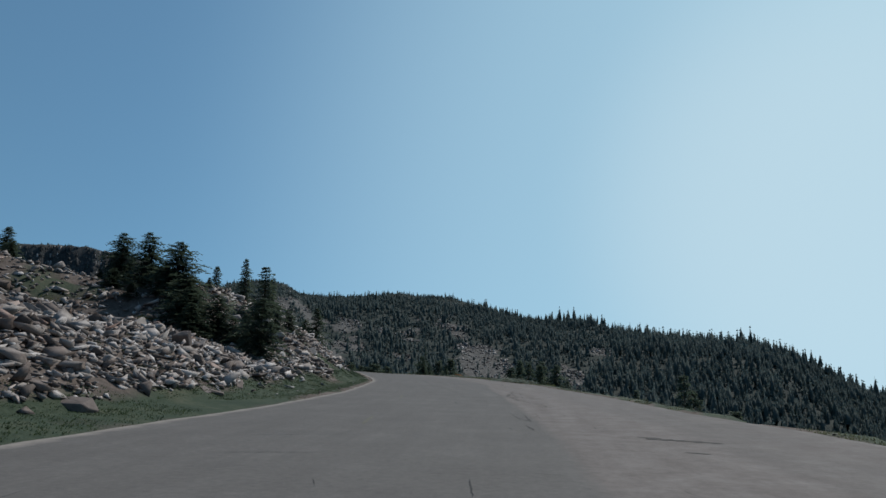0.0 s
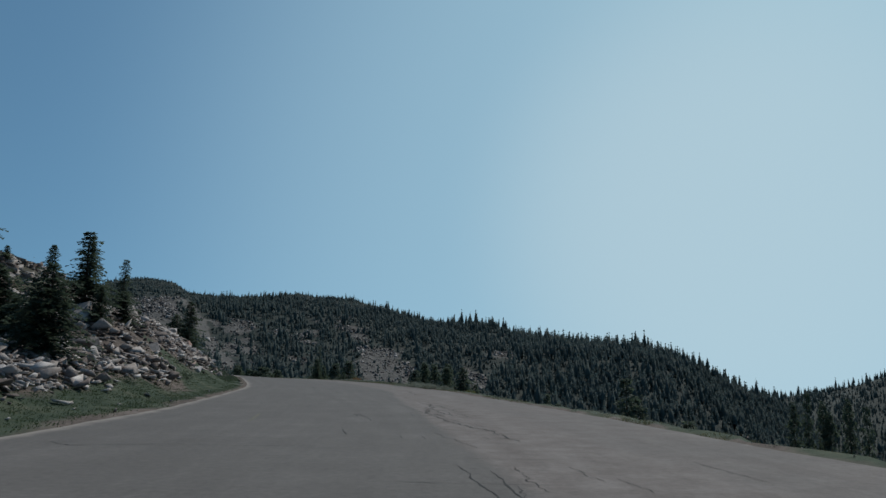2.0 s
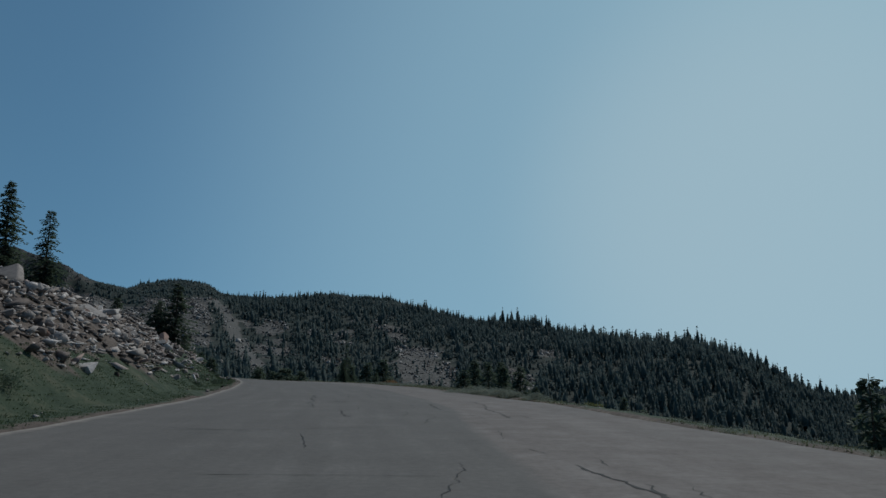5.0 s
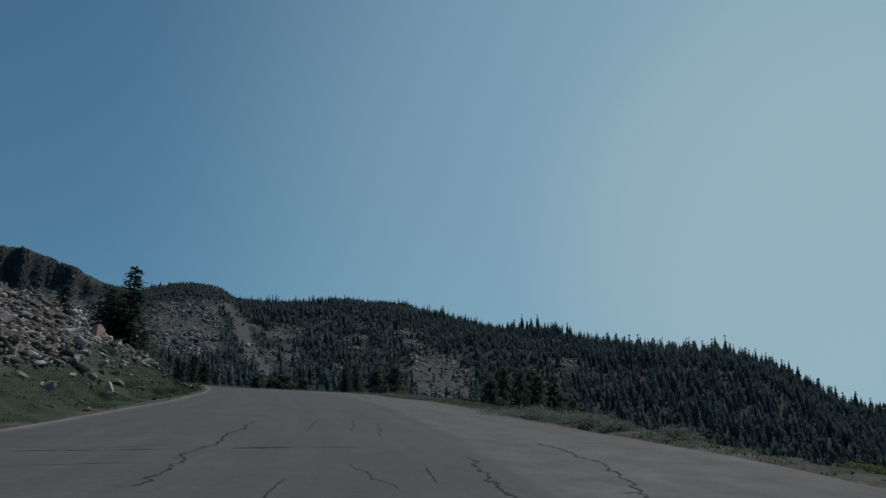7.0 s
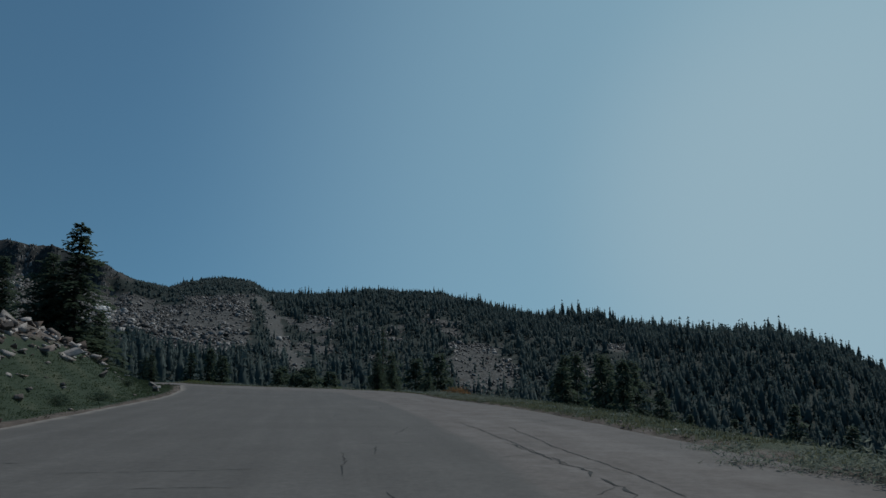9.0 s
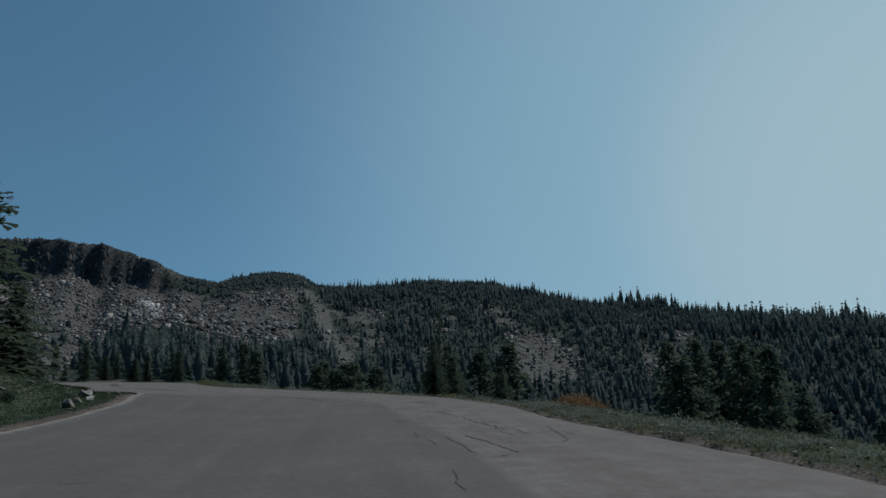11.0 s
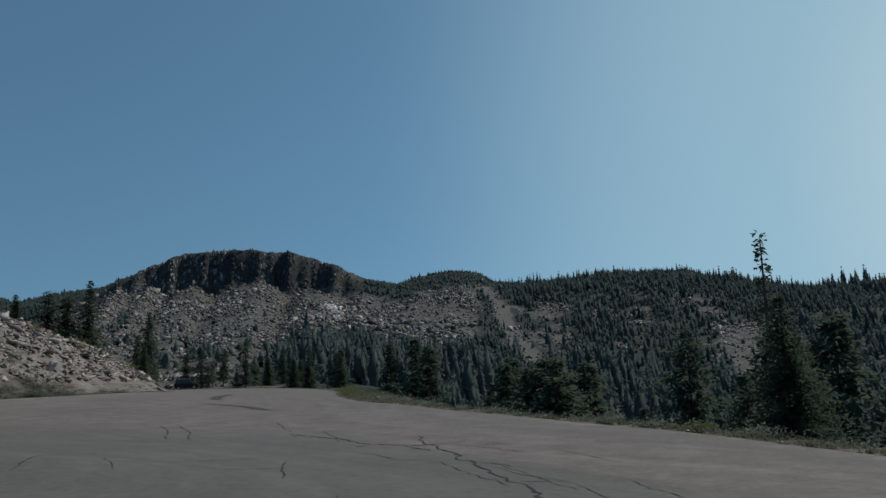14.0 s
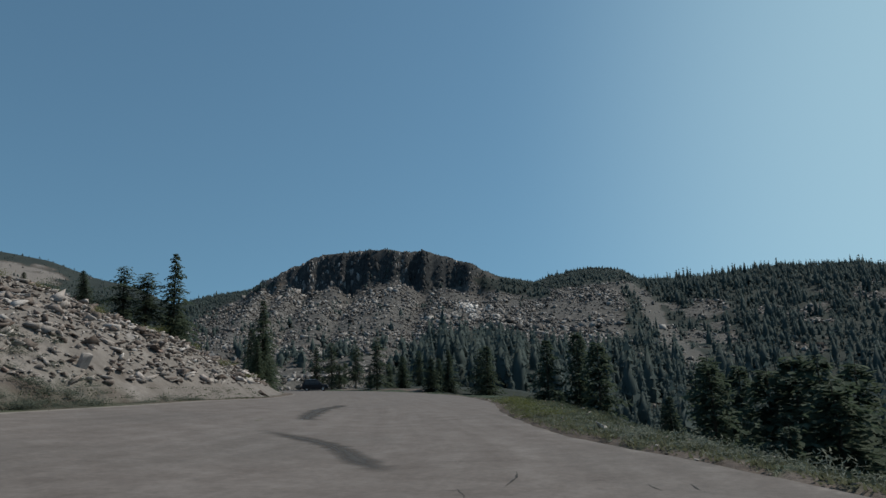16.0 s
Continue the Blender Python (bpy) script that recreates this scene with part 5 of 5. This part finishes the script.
WIDE_CRACKS_B = [
    [(-3.2, 70.3), (-2.7, 67.3), (-2.5, 65.1)], [(-1.5, 74.2), (-0.8, 70.0), (-0.8, 66.4), (-0.6, 63.8), (-0.5, 61.9), (-0.3, 60.8)], [(-6.0, 90.9), (-5.5, 89.5), (-5.1, 88.0), (-4.9, 86.5)], [(-4.7, 86.4), (-4.5, 85.0)],
    [(-11.5, 109.9), (-10.9, 108.7), (-10.4, 107.3), (-10.1, 106.4)], [(-13.4, 117.4), (-12.6, 115.6), (-12.0, 114.1), (-11.6, 113.0), (-11.2, 112.3), (-10.6, 111.0)], [(-25.0, 131.3), (-21.8, 126.9), (-20.4, 125.1), (-19.4, 123.0)], [(-28.4, 131.4), (-26.6, 130.8), (-25.8, 130.1), (-24.4, 129.7), (-23.6, 130.3)],
    [(-24.4, 129.7), (-23.6, 129.1)],
]
GAPS = [
    [(-7.9, 71.2), (-7.2, 71.5), (-6.5, 71.7)], [(-14.1, 87.3), (-13.8, 87.3)], [(-15.9, 123.2), (-14.7, 122.9)],
]
for _k, _c in enumerate(FINE_CRACKS_A + FINE_CRACKS_B + FINE_CRACKS_C + FINE_CRACKS_D + FINE_CRACKS_E + FINE_CRACKS_F):
    ribbon("crack", _c, 0.03, CRACK, 900 + _k, 0.05)
for _k, _c in enumerate(WIDE_CRACKS_A + WIDE_CRACKS_B):
    ribbon("crack", _c, 0.06, CRACK, 1000 + _k, 0.16)
    # short side cracks
    _s = random.Random(1500 + _k)
    for (x0, y0), (x1, y1) in zip(_c, _c[1:]):
        f, bend, long = _s.random(), _s.choice((-1, 1)) * _s.uniform(0.5, 1.3), _s.uniform(0.3, 1.1)
        way = math.atan2(y1 - y0, x1 - x0) + bend
        px, py = x0 + (x1 - x0) * f, y0 + (y1 - y0) * f
        ribbon("crack", [(px, py), (px + long * math.cos(way), py + long * math.sin(way))], 0.03, CRACK, 1600 + 9 * _k, 0.08)
for _k, _c in enumerate(GAPS):
    ribbon("crack", _c, 0.13, CRACK, 1060 + _k, 0.02)
_r = random.Random(77)
_n = 0
while _n < 45:
    k = _r.randrange(30, len(ROAD) - 80)
    v = _r.uniform(0.1, 0.95)
    p, q = LEFT[k] * (1 - v) + RIGHT[k] * v, LEFT[k + 2] * (1 - v) + RIGHT[k + 2] * v
    along = Vector((q - p)[:2]).normalized()
    way = Vector((along.y, -along.x)) if _r.random() < 0.55 else along
    way = way + Vector((_r.uniform(-0.2, 0.2), _r.uniform(-0.2, 0.2)))
    end = Vector(p[:2]) + way * _r.uniform(0.6, 2.6)
    if on_road(np.array([end.x]), np.array([end.y]))[0]:
        ribbon("crack", [tuple(p[:2]), tuple(end)], 0.018, CRACK, 1100 + _n, 0.07)
        _n += 1
# broken joint between the lanes and the pull-out, and short dashes across the lanes
_n = 0
while _n < 70:
    k = _r.randrange(42, 200)
    v = _r.gauss(0.62, 0.07) if _n < 45 else _r.uniform(0.15, 0.55)
    p, q = LEFT[k] * (1 - v) + RIGHT[k] * v, LEFT[k + 2] * (1 - v) + RIGHT[k + 2] * v
    along = Vector((q - p)[:2]).normalized()
    if _n >= 45:
        along = Vector((along.y, -along.x))
    way = along + Vector((_r.uniform(-0.25, 0.25), _r.uniform(-0.12, 0.12)))
    end = Vector(p[:2]) + way * _r.uniform(0.8, 3.5)
    if on_road(np.array([end.x]), np.array([end.y]))[0]:
        ribbon("crack", [tuple(p[:2]), tuple(end)], 0.022, CRACK, 1200 + _n, 0.12 if _n < 45 else 0.03)
        _n += 1


def smudge(name, line, width, seed, label):
    """A soft-edged rubbed mark on the road, fading towards its sides and ends."""
    rng = random.Random(seed)
    pts = spline(line, 8)
    v, soft, across = [], [], (-1.0, -0.5, 0.0, 0.5, 1.0)
    for k, (x, y) in enumerate(pts):
        a, b = pts[max(0, k - 1)], pts[min(len(pts) - 1, k + 1)]
        l = math.dist(a, b) or 1
        nx, ny = -(b[1] - a[1]) / l, (b[0] - a[0]) / l
        w, t = width * rng.uniform(0.35, 0.65), k / (len(pts) - 1)
        for q in across:
            v.append((x + nx * q * w, y + ny * q * w, road_z(x + nx * q * w, y + ny * q * w) + 0.006))
            soft.append((1 - abs(q)) * min(1, 5 * t, 5 * (1 - t)))
    n = len(across)
    f = [(a, a + 1, a + n + 1, a + n) for k in range(len(pts) - 1) for a in range(k * n, k * n + n - 1)]
    ob = part(name, v, f, TYRE_MARK, road, label)
    point_attribute(ob.data, "soft", soft)
    return ob


PATCH_AND_GAP = plain_material("dark_patch_and_gap_shade", (0.052, 0.045, 0.042), 0.9, 0, 5.0, 0.5)
TYRE_MARK = stain_material("tyre_marks", (0.062, 0.058, 0.056))
FADED = plain_material("faded_yellow_paint", (0.116, 0.108, 0.086), 0.9, 0, 3.0, 0.35)
ribbon("asphalt_patch", [(3.2, 18.3), (4.2, 17.6), (5.0, 17.3)], 0.5, PATCH_AND_GAP, 5, 0.14, "dark asphalt patch or shaded gap")
# gap across the lane, the shade in it drawn as a dark strip
ribbon("asphalt_patch", [(-7.8, 71.2), (-7.2, 71.5), (-6.8, 71.6)], 0.34, PATCH_AND_GAP, 25, 0.03, "dark asphalt patch or shaded gap")
ribbon("crack", [(-11.4, 69.6), (-10.0, 70.2), (-9.0, 70.7)], 0.07, CRACK, 26, 0.04)
ribbon("crack", [(-6.6, 71.7), (-5.3, 72.0)], 0.06, CRACK, 27, 0.04)
ribbon("asphalt_patch", [(3.6, 15.2), (4.1, 15.0)], 0.2, PATCH_AND_GAP, 15, 0.05, "dark asphalt patch or shaded gap")
ribbon("asphalt_patch", [(-15.7, 123.1), (-14.2, 122.3)], 0.32, PATCH_AND_GAP, 6, 0.05, "dark asphalt patch or shaded gap")
smudge("tyre_mark", [(-52.2, 157.0), (-51.3, 155.8), (-49.8, 153.2), (-46.4, 149.1), (-45.2, 148.0)], 0.9, 7, "dark tyre mark")
smudge("tyre_mark", [(-43.6, 144.6), (-41.0, 143.7), (-40.2, 143.4), (-38.9, 142.7), (-37.0, 141.3), (-35.8, 140.6)], 0.7, 8, "dark tyre mark")
for _k, (a, b) in enumerate([((-4.1, 19.5), (-4.4, 22.5)), ((-5.5, 35.0), (-6.0, 39.0)), ((-10.0, 79.0), (-10.7, 82.0)), ((-45.9, 146.4), (-46.7, 147.4)), ((-22.1, 115.7), (-22.9, 117.7))]):
    ribbon("centre_line", [a, b], 0.13, FADED, 40 + _k, 0.01, "faded yellow centre line", even=True)


# ---------------------------------------------------------------- the parked car
PAINT = plain_material("dark_car_paint", (0.016, 0.018, 0.022), 0.28, 0.3, 2.0, 0.1)
GLASS = plain_material("car_glass", (0.03, 0.035, 0.04), 0.08, 0.0, 1.0, 0.05)
SILVER = plain_material("silver_trim", (0.55, 0.56, 0.57), 0.3, 0.8, 3.0, 0.05)
RUBBER = plain_material("tyre_rubber", (0.02, 0.02, 0.02), 0.9, 0, 6.0, 0.3)
LAMP = plain_material("lamp_glass", (0.5, 0.5, 0.48), 0.15, 0, 3.0, 0.05)
RED = plain_material("tail_lamp_red", (0.25, 0.015, 0.012), 0.25, 0, 3.0, 0.05)
PLATE = plain_material("number_plate", (0.6, 0.6, 0.58), 0.5, 0, 3.0, 0.05)


def loft(sections):
    """A closed skin through cross sections of equal length."""
    n = len(sections[0])
    v = [p for s in sections for p in s]
    f = [(a * n + k, a * n + (k + 1) % n, (a + 1) * n + (k + 1) % n, (a + 1) * n + k) for a in range(len(sections) - 1) for k in range(n)]
    f.append(tuple(range(n))[::-1])
    f.append(tuple((len(sections) - 1) * n + k for k in range(n)))
    return v, f


def box(x0, x1, y0, y1, z0, z1, bevel=0.02):
    def ring(z, i):
        return [(x0 + i, y0 + i, z), (x1 - i, y0 + i, z), (x1 - i, y1 - i, z), (x0 + i, y1 - i, z)]
    return loft([ring(z0, bevel), ring(z0 + bevel, 0), ring(z1 - bevel, 0), ring(z1, bevel)])


def wheel(parent, x, y):
    hub = new("wheel")
    hub.parent = parent
    hub.location = (x, y, 0.36)
    out = 1 if y > 0 else -1
    prof = [(0.22, -0.11), (0.33, -0.115), (0.36, -0.08), (0.36, 0.08), (0.33, 0.115), (0.22, 0.11)]
    n = 20
    v = [(r * math.cos(6.2832 * k / n), w, r * math.sin(6.2832 * k / n)) for k in range(n) for r, w in prof]
    m = len(prof)
    f = [(k * m + q, k * m + (q + 1) % m, ((k + 1) % n) * m + (q + 1) % m, ((k + 1) % n) * m + q) for k in range(n) for q in range(m)]
    part("tyre", v, f, RUBBER, hub)
    v, f = [], []
    for k in range(n):
        a = 6.2832 * k / n
        r = 0.225 if k % 4 else 0.215
        v += [(r * math.cos(a), out * 0.09, r * math.sin(a)), (0.09 * math.cos(a), out * (0.06 if k % 4 < 2 else 0.095), 0.09 * math.sin(a))]
    v.append((0, out * 0.1, 0))
    for k in range(n):
        q = (k + 1) % n
        f += [(2 * k, 2 * q, 2 * q + 1, 2 * k + 1), (2 * k + 1, 2 * q + 1, 2 * n)]
    part("rim", v, f, SILVER, hub, "silver alloy rim")


def build_car(m):
    car = new("parked_car")
    half = 0.92
    # lower body: length along x, front at +x
    secs = []
    for x, w, z0, z1 in ((-2.32, 0.74, 0.45, 0.95), (-2.27, 0.86, 0.33, 1.05), (-1.9, half, 0.28, 1.08), (-0.8, half, 0.27, 1.06), (0.5, half, 0.27, 1.04), (1.0, half, 0.27, 1.02), (1.7, 0.90, 0.28, 0.96), (2.15, 0.84, 0.32, 0.88), (2.3, 0.72, 0.40, 0.78)):
        secs.append([(x, -w, z0 + 0.1), (x, -w * 0.94, z0), (x, w * 0.94, z0), (x, w, z0 + 0.1), (x, w * 1.0, z1 - 0.16), (x, w * 0.93, z1), (x, -w * 0.93, z1), (x, -w, z1 - 0.16)])
    v, f = loft(secs)
    part("body", v, f, PAINT, car, smooth=False)
    secs = []
    for x, w0, w1, z0, z1 in ((-2.2, 0.80, 0.70, 1.0, 1.08), (-1.95, 0.84, 0.66, 1.0, 1.60), (-1.7, 0.85, 0.66, 1.0, 1.69), (-0.4, 0.86, 0.66, 1.0, 1.72), (0.35, 0.86, 0.64, 1.0, 1.68), (1.15, 0.82, 0.74, 0.98, 1.03)):
        secs.append([(x, -w0, z0), (x, w0, z0), (x, w1, z1 - 0.04), (x, w1 * 0.9, z1), (x, -w1 * 0.9, z1), (x, -w1, z1 - 0.04)])
    v, f = loft(secs)
    part("cabin", v, f, PAINT, car)
    for s in (-1, 1):
        for x0, x1, t0, t1 in ((-1.85, -1.0, -1.78, -1.02), (-0.92, -0.05, -0.92, -0.05), (0.03, 0.95, 0.03, 0.38)):
            quad = [(x0, s * 0.862, 1.09), (x1, s * 0.862, 1.09), (t1, s * 0.70, 1.58), (t0, s * 0.70, 1.58)]
            part("side_window", quad + [(x, y - s * 0.03, z) for x, y, z in quad], [(0, 1, 2, 3), (7, 6, 5, 4), (0, 4, 5, 1), (1, 5, 6, 2), (2, 6, 7, 3), (3, 7, 4, 0)], GLASS, car)
        part("mirror", *box(0.82, 0.97, min(s * 0.9, s * 1.08), max(s * 0.9, s * 1.08), 1.05, 1.2), PAINT, car)
        part("roof_rail", *box(-1.6, 0.1, s * 0.58 - 0.02, s * 0.58 + 0.02, 1.70, 1.76, 0.008), SILVER, car, "silver roof rail")
        part("headlight", *box(2.12, 2.27, s * 0.66 - 0.15, s * 0.66 + 0.15, 0.68, 0.82), LAMP, car, "clear headlight")
        part("tail_light", *box(-2.33, -2.2, s * 0.72 - 0.1, s * 0.72 + 0.1, 0.75, 1.0), RED, car, "red tail light")
        for x in (-1.42, 1.42):
            wheel(car, x, s * 0.82)
    screen = [(1.10, -0.74, 1.05), (1.10, 0.74, 1.05), (0.42, 0.60, 1.66), (0.42, -0.60, 1.66)]
    part("windscreen", screen + [(x - 0.03, y, z - 0.03) for x, y, z in screen], [(0, 1, 2, 3), (7, 6, 5, 4), (0, 4, 5, 1), (1, 5, 6, 2), (2, 6, 7, 3), (3, 7, 4, 0)], GLASS, car)
    part("grille", *box(2.2, 2.325, -0.42, 0.42, 0.55, 0.76), RUBBER, car, "black grille")
    part("bumper", *box(2.18, 2.38, -0.8, 0.8, 0.36, 0.54, 0.04), PAINT, car)
    part("bumper", *box(-2.4, -2.2, -0.8, 0.8, 0.38, 0.58, 0.04), PAINT, car)
    part("number_plate", *box(2.36, 2.395, -0.16, 0.16, 0.42, 0.52, 0.005), PLATE, car, "pale number plate")
    car.matrix_basis = m
    return tagged(car, "dark parked off-road car beside the road's bend", "car")


CAR_X, CAR_Y = -105.6, 208.2
build_car(Matrix.Translation((CAR_X, CAR_Y, road_z(CAR_X, CAR_Y) + 0.01)) @ Matrix.Rotation(radians(40), 4, 'Z') @ Matrix.Diagonal((0.84, 0.95, 1.0, 1)))
